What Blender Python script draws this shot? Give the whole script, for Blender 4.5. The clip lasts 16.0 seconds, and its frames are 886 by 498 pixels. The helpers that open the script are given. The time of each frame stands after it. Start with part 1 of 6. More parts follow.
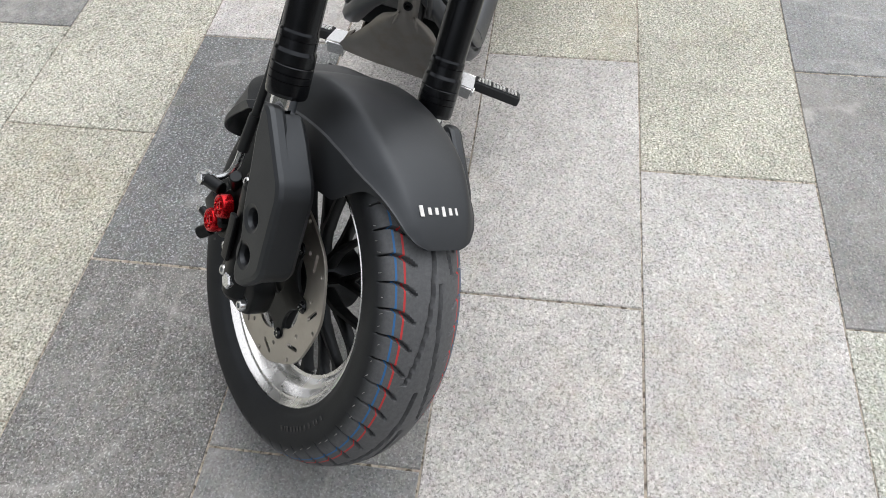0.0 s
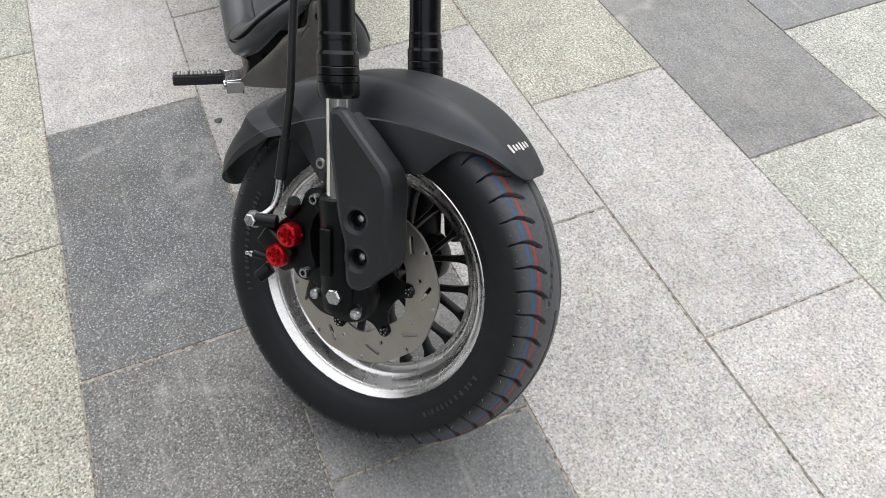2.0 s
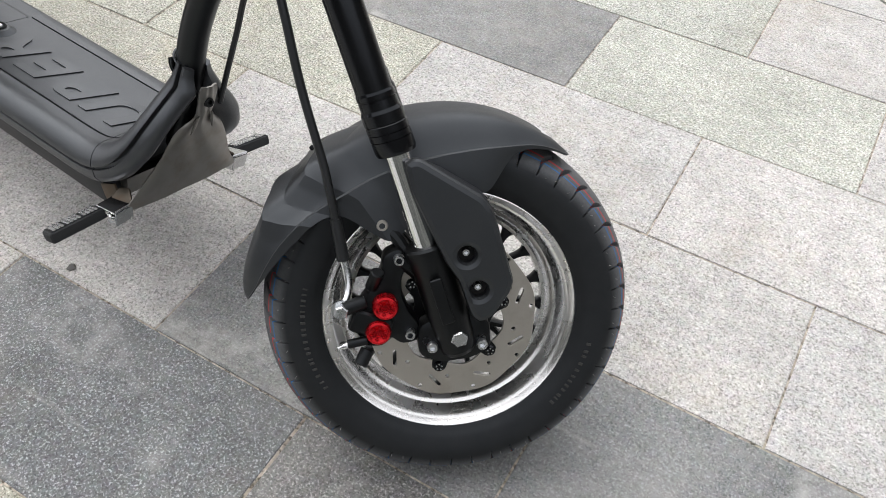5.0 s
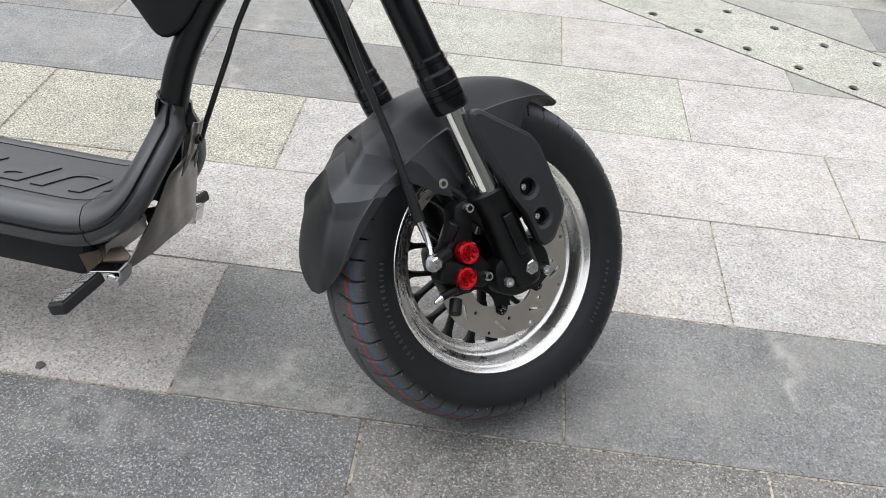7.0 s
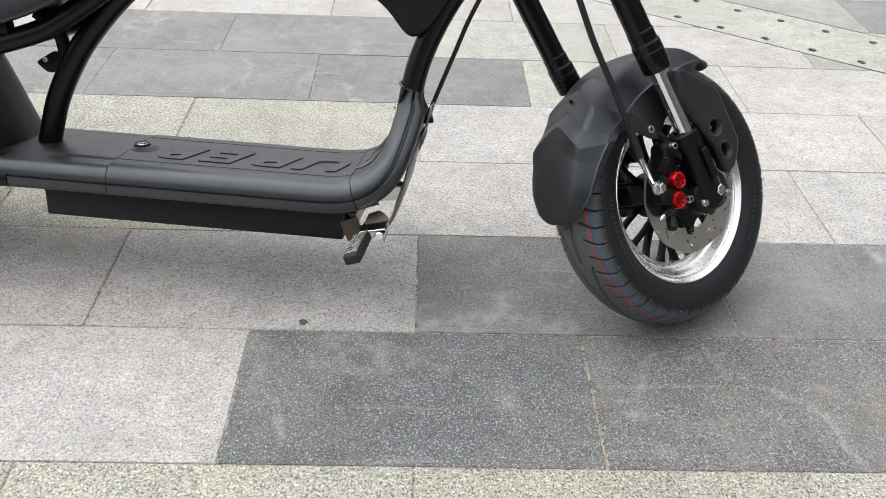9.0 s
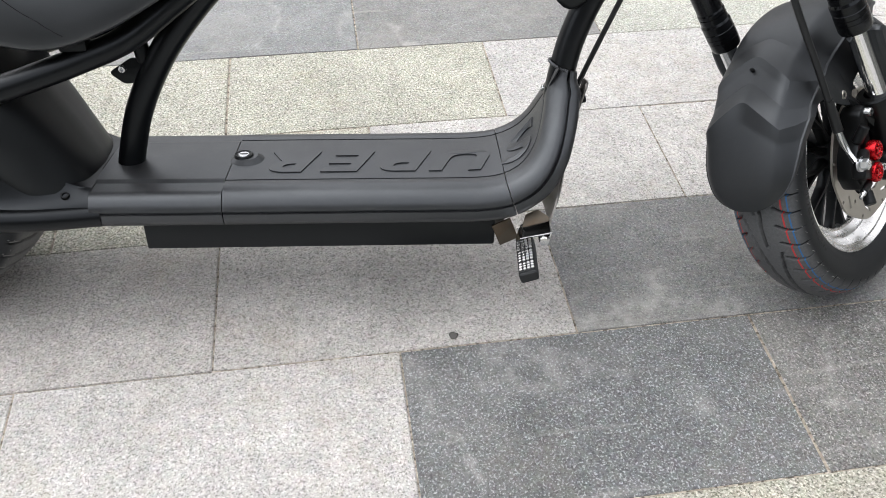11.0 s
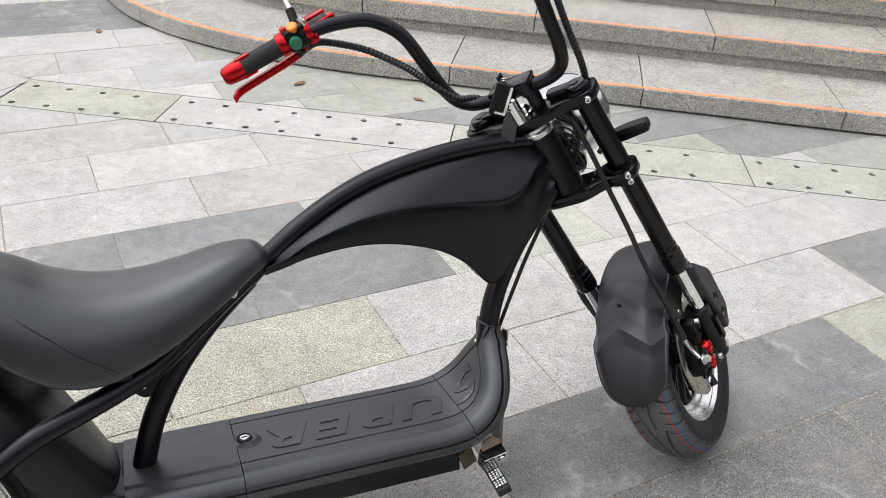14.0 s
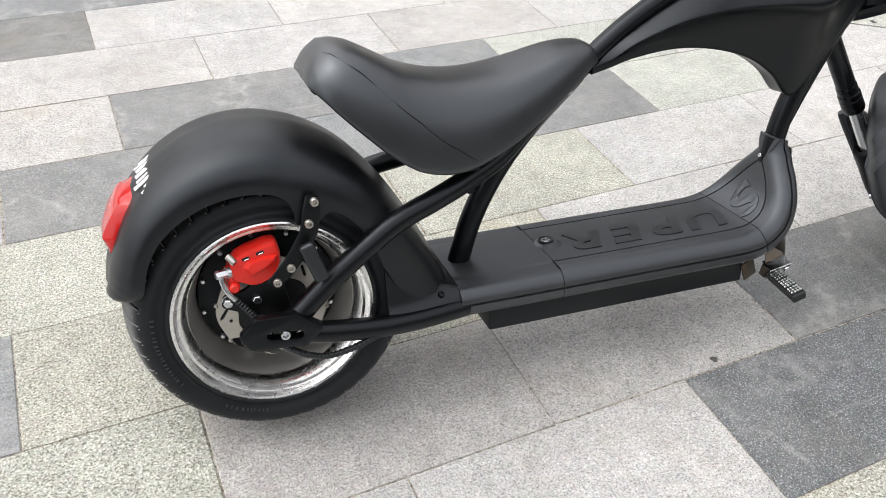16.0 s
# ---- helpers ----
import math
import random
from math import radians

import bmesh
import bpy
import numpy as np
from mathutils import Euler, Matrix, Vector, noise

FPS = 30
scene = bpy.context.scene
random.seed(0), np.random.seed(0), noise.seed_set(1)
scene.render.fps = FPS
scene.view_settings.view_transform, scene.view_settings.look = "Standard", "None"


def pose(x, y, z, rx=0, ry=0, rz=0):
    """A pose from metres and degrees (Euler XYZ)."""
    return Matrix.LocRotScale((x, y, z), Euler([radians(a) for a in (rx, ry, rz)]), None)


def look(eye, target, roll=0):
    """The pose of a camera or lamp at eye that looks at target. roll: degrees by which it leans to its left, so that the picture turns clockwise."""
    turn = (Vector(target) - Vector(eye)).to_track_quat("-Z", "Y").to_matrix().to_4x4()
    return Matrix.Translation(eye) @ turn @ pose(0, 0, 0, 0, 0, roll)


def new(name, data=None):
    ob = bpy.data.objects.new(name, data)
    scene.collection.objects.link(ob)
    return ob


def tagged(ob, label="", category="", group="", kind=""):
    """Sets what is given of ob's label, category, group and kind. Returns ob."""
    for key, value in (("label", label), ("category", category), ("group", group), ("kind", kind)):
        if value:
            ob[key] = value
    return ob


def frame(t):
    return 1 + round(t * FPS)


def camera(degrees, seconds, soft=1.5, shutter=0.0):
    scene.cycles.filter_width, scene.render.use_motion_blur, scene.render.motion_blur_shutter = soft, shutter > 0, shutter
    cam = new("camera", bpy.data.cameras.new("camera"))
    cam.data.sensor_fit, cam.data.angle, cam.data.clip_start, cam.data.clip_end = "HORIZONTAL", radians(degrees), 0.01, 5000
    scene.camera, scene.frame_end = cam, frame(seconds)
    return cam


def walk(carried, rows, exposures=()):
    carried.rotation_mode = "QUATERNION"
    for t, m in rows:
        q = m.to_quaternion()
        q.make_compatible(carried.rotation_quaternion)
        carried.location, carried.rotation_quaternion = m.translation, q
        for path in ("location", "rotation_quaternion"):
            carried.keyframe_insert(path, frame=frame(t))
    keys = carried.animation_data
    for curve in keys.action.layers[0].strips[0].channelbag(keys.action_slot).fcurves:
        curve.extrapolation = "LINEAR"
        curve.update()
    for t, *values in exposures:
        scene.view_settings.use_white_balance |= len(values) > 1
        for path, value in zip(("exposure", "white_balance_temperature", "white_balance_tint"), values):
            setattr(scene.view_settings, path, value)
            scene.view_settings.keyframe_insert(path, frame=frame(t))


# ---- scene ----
cam = camera(56.9, 16.0, 0.85)
PATH = [
    (0, (1.044, 0.123, 1.051), (-0.186, -0.092, -0.511), -2.7),
    (0.5, (1.115, 0.045, 1.062), (-0.158, -0.013, -0.48), -2.6),
    (1, (1.166, -0.061, 1.092), (-0.125, 0.058, -0.431), -1.8),
    (1.5, (1.124, -0.221, 1.08), (-0.13, 0.09, -0.447), -2.3),
    (2, (1.109, -0.313, 1.056), (-0.099, 0.141, -0.473), -2.3),
    (2.5, (1.136, -0.403, 1.062), (-0.025, 0.229, -0.438), -1.0),
    (3, (1.126, -0.491, 1.098), (0.027, 0.286, -0.381), -0.3),
    (3.5, (1.033, -0.601, 1.108), (0.057, 0.313, -0.38), 0.9),
    (4, (0.953, -0.672, 1.103), (0.098, 0.336, -0.399), 1.4),
    (4.5, (0.858, -0.675, 1.082), (0.118, 0.405, -0.43), 1.6),
    (5, (0.761, -0.712, 1.09), (0.125, 0.406, -0.442), 1.3),
    (5.2, (0.719, -0.733, 1.081), (0.095, 0.39, -0.451), 0.4),
    (7.3, (0.379, -1.108, 0.991), (0.382, 0.431, -0.287), 4.5),
    (7.5, (0.337, -1.14, 0.992), (0.381, 0.398, -0.285), 3.8),
    (8, (0.236, -1.235, 0.98), (0.383, 0.307, -0.285), 3.8),
    (8.5, (0.132, -1.353, 0.998), (0.264, 0.221, -0.229), 3.5),
    (9, (-0.004, -1.395, 1.022), (0.062, 0.198, -0.186), 2.7),
    (9.2, (-0.048, -1.379, 1.013), (0.004, 0.214, -0.195), 2.3),
    (11.3, (-0.408, -1.077, 1.106), (-0.155, 0.273, -0.348), 1.5),
    (11.5, (-0.438, -1.065, 1.124), (-0.168, 0.294, -0.318), 1.5),
    (12, (-0.56, -1.011, 1.134), (-0.186, 0.346, -0.286), 1.5),
    (12.5, (-0.641, -0.991, 1.192), (-0.112, 0.353, -0.191), 2.5),
    (13, (-0.656, -1.03, 1.291), (0.01, 0.392, 0.052), 3.1),
    (13.5, (-0.697, -1.093, 1.333), (0.073, 0.375, 0.214), 3.6),
    (14, (-0.76, -1.187, 1.359), (0.076, 0.299, 0.313), 4.3),
    (14.5, (-0.795, -1.205, 1.347), (0.054, 0.267, 0.293), 5.6),
    (15, (-0.94, -1.158, 1.283), (-0.145, 0.273, 0.132), 7.3),
    (15.5, (-1.127, -1.075, 1.231), (-0.398, 0.315, -0.009), 6.0),
    (16, (-1.258, -1.057, 1.221), (-0.551, 0.306, -0.062), 4.4),
]
walk(cam, [(t, look(eye, target, roll)) for t, eye, target, roll in PATH], ((0, 0.52), (2.5, 0.54), (5, 0.61), (9, 0.62), (11.5, 0.80), (12.5, 0.82), (13.5, 0.63), (14, 0.57), (15, 0.66), (16, 0.76)))

# ---- world, light, exposure ----
world = bpy.data.worlds.new("overcast_sky")
scene.world = world
world.use_nodes = True
wn, wl = world.node_tree.nodes, world.node_tree.links
sky = wn.new("ShaderNodeTexSky")
sky.sky_type, sky.sun_disc = "NISHITA", False
sky.sun_elevation, sky.sun_rotation = radians(60), radians(301.6)
sky.air_density, sky.dust_density, sky.ozone_density = 1.0, 6.0, 1.0
grey = wn.new("ShaderNodeHueSaturation")
grey.inputs["Saturation"].default_value = 0.28
wl.new(sky.outputs["Color"], grey.inputs["Color"])
# high even cloud over most of the sky
cloud = wn.new("ShaderNodeMixRGB")
cloud.inputs["Fac"].default_value = 0.55
cloud.inputs["Color2"].default_value = (7.82, 7.72, 7.82, 1)
wl.new(grey.outputs["Color"], cloud.inputs["Color1"])
wl.new(cloud.outputs["Color"], wn["Background"].inputs["Color"])
wn["Background"].inputs["Strength"].default_value = 0.145
sun = new("sun", bpy.data.lights.new("sun", "SUN"))
sun.data.energy, sun.data.angle, sun.data.color = 0.95, radians(80), (1.0, 0.975, 0.95)
sun.matrix_world = look((-2.6, 1.6, 5.2), (0, 0, 0))


# ---- materials ----
def shader(name, rough=0.5, metal=0.0, color=(0.5, 0.5, 0.5), spec=0.5):
    m = bpy.data.materials.new(name)
    m.use_nodes = True
    n, l = m.node_tree.nodes, m.node_tree.links
    b = n["Principled BSDF"]
    b.inputs["Base Color"].default_value = (*color, 1)
    b.inputs["Roughness"].default_value = rough
    b.inputs["Metallic"].default_value = metal
    b.inputs["Specular IOR Level"].default_value = spec
    return m, n, l, b


def tex(n, l, kind, scale, vec=None, detail=4.0, rough=0.6):
    t = n.new(kind)
    t.inputs["Scale"].default_value = scale
    if "Detail" in t.inputs:
        t.inputs["Detail"].default_value = detail
        t.inputs["Roughness"].default_value = rough
    if vec is not None:
        l.new(vec, t.inputs["Vector"])
    return t


def ramp(n, l, src, stops):
    r = n.new("ShaderNodeValToRGB")
    e = r.color_ramp.elements
    while len(e) < len(stops):
        e.new(0.5)
    for k, (p, c) in enumerate(stops):
        e[k].position = p
        e[k].color = (c, c, c, 1) if isinstance(c, float) else (*c, 1)
    l.new(src, r.inputs["Fac"])
    return r.outputs["Color"]


def mix(n, l, kind, a, b, fac):
    x = n.new("ShaderNodeMix")
    x.data_type, x.blend_type = "RGBA", kind
    for v, k in ((fac, "Factor"), (a, "A"), (b, "B")):
        s = [i for i in x.inputs if i.name == k and i.type == ("VALUE" if k == "Factor" else "RGBA")][0]
        if isinstance(v, (int, float)):
            s.default_value = v if k == "Factor" else (v, v, v, 1)
        elif isinstance(v, tuple):
            s.default_value = (*v, 1)
        else:
            l.new(v, s)
    return [o for o in x.outputs if o.type == "RGBA"][0]


def bump(n, l, b, height, strength, dist):
    u = n.new("ShaderNodeBump")
    u.inputs["Strength"].default_value, u.inputs["Distance"].default_value = strength, dist
    l.new(height, u.inputs["Height"])
    l.new(u.outputs["Normal"], b.inputs["Normal"])


def place(n, l):
    """World place, shifted by a random amount for each object."""
    g, o, a = n.new("ShaderNodeNewGeometry"), n.new("ShaderNodeObjectInfo"), n.new("ShaderNodeVectorMath")
    s = n.new("ShaderNodeVectorMath")
    s.operation = "SCALE"
    s.inputs[0].default_value = (7.3, 4.1, 0)
    l.new(o.outputs["Random"], s.inputs["Scale"])
    l.new(g.outputs["Position"], a.inputs[0])
    l.new(s.outputs[0], a.inputs[1])
    return a.outputs[0], o.outputs["Random"]


def granite(name, base, pale, dark, grain, light_share, dark_share=0.25, tint=(0.30, 0.24, 0.15), stain=0.25, scratch=0.0, rough=0.75, clumps=0.34):
    """Flamed granite: pale and dark crystals, blotches, thin scratches and faint brown stains."""
    m, n, l, b = shader(name, rough, spec=0.2)
    pos, rnd = place(n, l)
    # crystals: a share of pale ones and of dark ones on the ground colour
    a = tex(n, l, "ShaderNodeTexNoise", grain * 0.54, pos, 2, 0.6)
    off = n.new("ShaderNodeVectorMath")
    off.inputs[1].default_value = (3.7, 9.1, 5.3)
    l.new(pos, off.inputs[0])
    d = tex(n, l, "ShaderNodeTexNoise", grain * 0.60, off.outputs[0], 2, 0.6)
    la, da = 0.5 + 0.26 * (0.5 - light_share), 0.5 + 0.26 * (0.5 - dark_share)
    col = mix(n, l, "MIX", base, pale, ramp(n, l, a.outputs["Fac"], [(la - 0.045, 0.0), (la + 0.07, 1.0)]))
    col = mix(n, l, "MIX", col, dark, ramp(n, l, d.outputs["Fac"], [(da - 0.045, 0.0), (da + 0.07, 1.0)]))
    clump = tex(n, l, "ShaderNodeTexNoise", grain * 0.3, pos, 3, 0.7)
    col = mix(n, l, "MULTIPLY", col, ramp(n, l, clump.outputs["Fac"], [(0.3, 1 - clumps), (0.7, 1 + clumps)]), 1.0)
    mid = tex(n, l, "ShaderNodeTexNoise", 22, pos, 5, 0.65)
    col = mix(n, l, "MULTIPLY", col, ramp(n, l, mid.outputs["Fac"], [(0.3, 0.87), (0.7, 1.13)]), 1.0)
    big = tex(n, l, "ShaderNodeTexNoise", 4.0, pos, 5, 0.6)
    col = mix(n, l, "MULTIPLY", col, ramp(n, l, big.outputs["Fac"], [(0.32, 0.88), (0.66, 1.08)]), 1.0)
    brown = ramp(n, l, tex(n, l, "ShaderNodeTexNoise", 2.3, pos, 7, 0.72).outputs["Fac"], [(0.53, 0.0), (0.75, stain)])
    col = mix(n, l, "MIX", col, tint, brown)
    tone = tex(n, l, "ShaderNodeTexNoise", 60, pos, 4, 0.7)
    col = mix(n, l, "SOFT_LIGHT", col, tone.outputs["Color"], 0.16)
    if scratch:
        # soft worn haze, thickest in uneven patches
        hz = tex(n, l, "ShaderNodeTexNoise", 3.4, off.outputs[0], 8, 0.68)
        col = mix(n, l, "MIX", col, (0.335, 0.328, 0.315), ramp(n, l, hz.outputs["Fac"], [(0.48, 0.0), (0.72, 0.8 * scratch)]))
        # pale scuffs that run slantwise, broken up along their length
        for turn, wide in ((0.62, 34.0), (-0.9, 48.0)):
            mp = n.new("ShaderNodeMapping")
            mp.inputs["Rotation"].default_value = (0, 0, turn)
            mp.inputs["Scale"].default_value = (3.0, wide, 1)
            l.new(pos, mp.inputs["Vector"])
            s = tex(n, l, "ShaderNodeTexNoise", 1.0, mp.outputs[0], 3, 0.55)
            k = mix(n, l, "MULTIPLY", ramp(n, l, s.outputs["Fac"], [(0.63, 0.0), (0.74, scratch * 0.8)]), ramp(n, l, clump.outputs["Fac"], [(0.35, 0.3), (0.6, 1.0)]), 1.0)
            col = mix(n, l, "MIX", col, (0.40, 0.39, 0.37), k)
        # thin pale veins that wander and break off
        vein = tex(n, l, "ShaderNodeTexNoise", 1.7, pos, 5, 0.55)
        k = ramp(n, l, vein.outputs["Fac"], [(0.484, 0.0), (0.498, scratch), (0.502, scratch), (0.517, 0.0)])
        k = mix(n, l, "MULTIPLY", k, ramp(n, l, hz.outputs["Fac"], [(0.46, 0.0), (0.56, 0.75)]), 1.0)
        k = mix(n, l, "MULTIPLY", k, ramp(n, l, mid.outputs["Fac"], [(0.38, 0.25), (0.6, 1.0)]), 1.0)
        col = mix(n, l, "MIX", col, (0.47, 0.465, 0.45), k)
    col = mix(n, l, "MULTIPLY", col, ramp(n, l, rnd, [(0.0, (0.94, 0.925, 0.91)), (0.35, (1.0, 1.005, 1.0)), (0.7, (0.93, 0.945, 0.96)), (1.0, (1.09, 1.08, 1.07))]), 1.0)
    l.new(col, b.inputs["Base Color"])
    bump(n, l, b, a.outputs["Fac"], 0.16, 0.0010)
    return m


SLAB = {
    "L": granite("pale_pinkish_granite", (0.412, 0.404, 0.395), (0.545, 0.537, 0.528), (0.228, 0.224, 0.219), 470, 0.36, 0.21, (0.36, 0.30, 0.22), 0.40, 0.22, clumps=0.22),
    "Y": granite("yellowish_speckled_granite", (0.350, 0.349, 0.306), (0.57, 0.568, 0.512), (0.145, 0.147, 0.122), 440, 0.34, 0.28, (0.36, 0.31, 0.19), 0.35, 0.15, clumps=0.26),
    "G": granite("greenish_speckled_granite", (0.385, 0.391, 0.356), (0.59, 0.596, 0.555), (0.19, 0.196, 0.174), 440, 0.32, 0.26, clumps=0.22),
    "N": granite("greyer_worn_granite", (0.245, 0.242, 0.234), (0.40, 0.397, 0.388), (0.10, 0.099, 0.096), 470, 0.32, 0.26, (0.24, 0.21, 0.16), 0.3, clumps=0.22),
    "E": granite("smooth_greenish_grey_stone", (0.325, 0.33, 0.305), (0.385, 0.392, 0.365), (0.27, 0.275, 0.255), 300, 0.25, 0.2, (0.40, 0.34, 0.25), 0.35, 0.12, clumps=0.10),
    "D": granite("smooth_dark_grey_granite", (0.180, 0.186, 0.188), (0.285, 0.292, 0.295), (0.115, 0.119, 0.121), 470, 0.24, 0.25, (0.25, 0.235, 0.21), 0.35, 0.55, 0.55, clumps=0.16),
    "P": granite("worn_mid_grey_granite", (0.214, 0.221, 0.224), (0.325, 0.332, 0.336), (0.145, 0.150, 0.153), 470, 0.24, 0.25, (0.30, 0.275, 0.24), 0.35, 0.55, 0.6, clumps=0.14),
    "B": granite("black_and_white_speckled_granite", (0.134, 0.139, 0.143), (0.345, 0.362, 0.368), (0.086, 0.089, 0.092), 520, 0.22, 0.28, (0.24, 0.21, 0.17), 0.30, 0.34, 0.6, 0.27),
    "M": granite("dark_brownish_speckled_granite", (0.152, 0.153, 0.149), (0.340, 0.338, 0.330), (0.082, 0.082, 0.079), 520, 0.22, 0.27, (0.24, 0.20, 0.145), 0.45, 0.36, 0.6, 0.28),
}
STEP = granite("grey_step_granite", (0.37, 0.358, 0.338), (0.60, 0.585, 0.56), (0.11, 0.108, 0.102), 330, 0.3, 0.28, (0.22, 0.18, 0.13), 0.35)
MORTAR = granite("dark_joint_mortar", (0.315, 0.285, 0.243), (0.43, 0.397, 0.352), (0.09, 0.08, 0.065), 150, 0.2, 0.3)


def far_paving():
    """The same staggered slabs further off."""
    m, n, l, b = shader("distant_granite_paving", 0.8, spec=0.15)
    g = n.new("ShaderNodeNewGeometry").outputs["Position"]
    k = n.new("ShaderNodeTexBrick")
    l.new(g, k.inputs["Vector"])
    for name, v in (("Scale", 1.0), ("Mortar Size", 0.002), ("Brick Width", 0.6), ("Row Height", 0.3), ("Bias", -0.25)):
        k.inputs[name].default_value = v
    for name, c in (("Color1", (0.42, 0.415, 0.405, 1)), ("Color2", (0.22, 0.222, 0.22, 1)), ("Mortar", (0.16, 0.14, 0.115, 1))):
        k.inputs[name].default_value = c
    t = tex(n, l, "ShaderNodeTexNoise", 3.0, g, 6, 0.65)
    f = tex(n, l, "ShaderNodeTexNoise", 300, g, 3, 0.8)
    col = mix(n, l, "MULTIPLY", k.outputs["Color"], ramp(n, l, t.outputs["Fac"], [(0.3, 0.85), (0.7, 1.12)]), 1.0)
    col = mix(n, l, "MULTIPLY", col, ramp(n, l, f.outputs["Fac"], [(0.35, 0.6), (0.65, 1.35)]), 1.0)
    l.new(col, b.inputs["Base Color"])
    return m


FARGROUND = far_paving()


def coat(name, color, rough, wear=0.06, scale=90, strength=0.08, dist=0.0004, spec=0.5, metal=0.0, dust=0.0):
    """Paint, plastic or leather: even colour with faint mottling, fine grain and a little dust."""
    m, n, l, b = shader(name, rough, metal, color, spec)
    t = n.new("ShaderNodeTexCoord").outputs["Object"]
    a = tex(n, l, "ShaderNodeTexNoise", 14, t, 5, 0.6)
    f = tex(n, l, "ShaderNodeTexNoise", scale * 10, t, 2, 0.6)
    lo, hi = [tuple(min(1, c * (1 + s * 2)) for c in color) for s in (-wear, wear)]
    col = ramp(n, l, a.outputs["Fac"], [(0.3, lo), (0.7, hi)])
    if dust:
        d = tex(n, l, "ShaderNodeTexNoise", 55, t, 8, 0.75)
        col = mix(n, l, "MIX", col, (0.28, 0.26, 0.23), ramp(n, l, d.outputs["Fac"], [(0.5, 0.0), (0.85, dust)]))
    l.new(col, b.inputs["Base Color"])
    r = ramp(n, l, a.outputs["Fac"], [(0.3, max(0.03, rough - wear)), (0.7, min(1.0, rough + wear))])
    l.new(r, b.inputs["Roughness"])
    if max(color) < 0.03:
        b.inputs["Specular Tint"].default_value = (0.84, 0.915, 1.0, 1)
    bump(n, l, b, f.outputs["Fac"], strength, dist)
    return m


MATT = coat("matt_black_powder_coat", (0.0012, 0.0013, 0.0017), 0.34, 0.04, 100, 0.10, 0.0003, 0.37)
PLASTIC = coat("black_moulded_plastic", (0.0048, 0.0050, 0.0057), 0.46, 0.05, 130, 0.2, 0.0004, 0.74, dust=0.02)
DECKRUB = coat("black_rubberised_deck_cover", (0.0170, 0.0173, 0.0190), 0.42, 0.05, 120, 0.25, 0.0005, 0.95, dust=0.05)
LETTER = coat("smoother_black_raised_lettering", (0.012, 0.0122, 0.0135), 0.36, 0.05, 120, 0.1, 0.0003, 0.95)
PAINT = coat("satin_black_paint", (0.0020, 0.0021, 0.0026), 0.40, 0.04, 110, 0.12, 0.0003, 0.50)
GLOSS = coat("gloss_black_enamel", (0.0025, 0.0025, 0.003), 0.20, 0.04, 60, 0.03, 0.0002, 0.35)
SATIN = coat("satin_black_casting", (0.003, 0.003, 0.003), 0.38, 0.06, 60, 0.25, 0.0006, 0.28)
LEATHER = coat("black_leatherette", (0.005, 0.0051, 0.0058), 0.37, 0.04, 70, 0.28, 0.0005, 0.95)
LEATHER.node_tree.nodes["Principled BSDF"].inputs["Coat Weight"].default_value = 0.35
LEATHER.node_tree.nodes["Principled BSDF"].inputs["Coat Roughness"].default_value = 0.34
CABLE = coat("black_cable_sheath", (0.010, 0.010, 0.010), 0.4, 0.05)
RED = coat("red_anodised_metal", (0.45, 0.006, 0.012), 0.25, 0.04, 50, 0.05, 0.0002, metal=0.75)
REDPAINT = coat("bright_red_paint", (0.72, 0.022, 0.013), 0.3, 0.05, 50, 0.2, 0.0005)
LENS = coat("red_lens_plastic", (0.46, 0.012, 0.010), 0.12, 0.03, 40, 0.0, 0.0002)
ORANGE = coat("orange_plastic", (0.75, 0.22, 0.01), 0.35)
GREEN = coat("green_plastic", (0.01, 0.16, 0.08), 0.35)
WHITE = coat("white_print", (0.68, 0.68, 0.68), 0.6)
GRIP = coat("black_rubber", (0.016, 0.016, 0.016), 0.7, 0.05, 60, 0.5, 0.001)
NOSING = coat("orange_painted_line", (0.68, 0.27, 0.11), 0.7, 0.12, 20, 0.3, 0.001, dust=0.45)
# near-black fill, mostly in place of the shade inside holes and recesses
HOLE = coat("near_black_hole_fill", (0.018, 0.017, 0.015), 0.9)


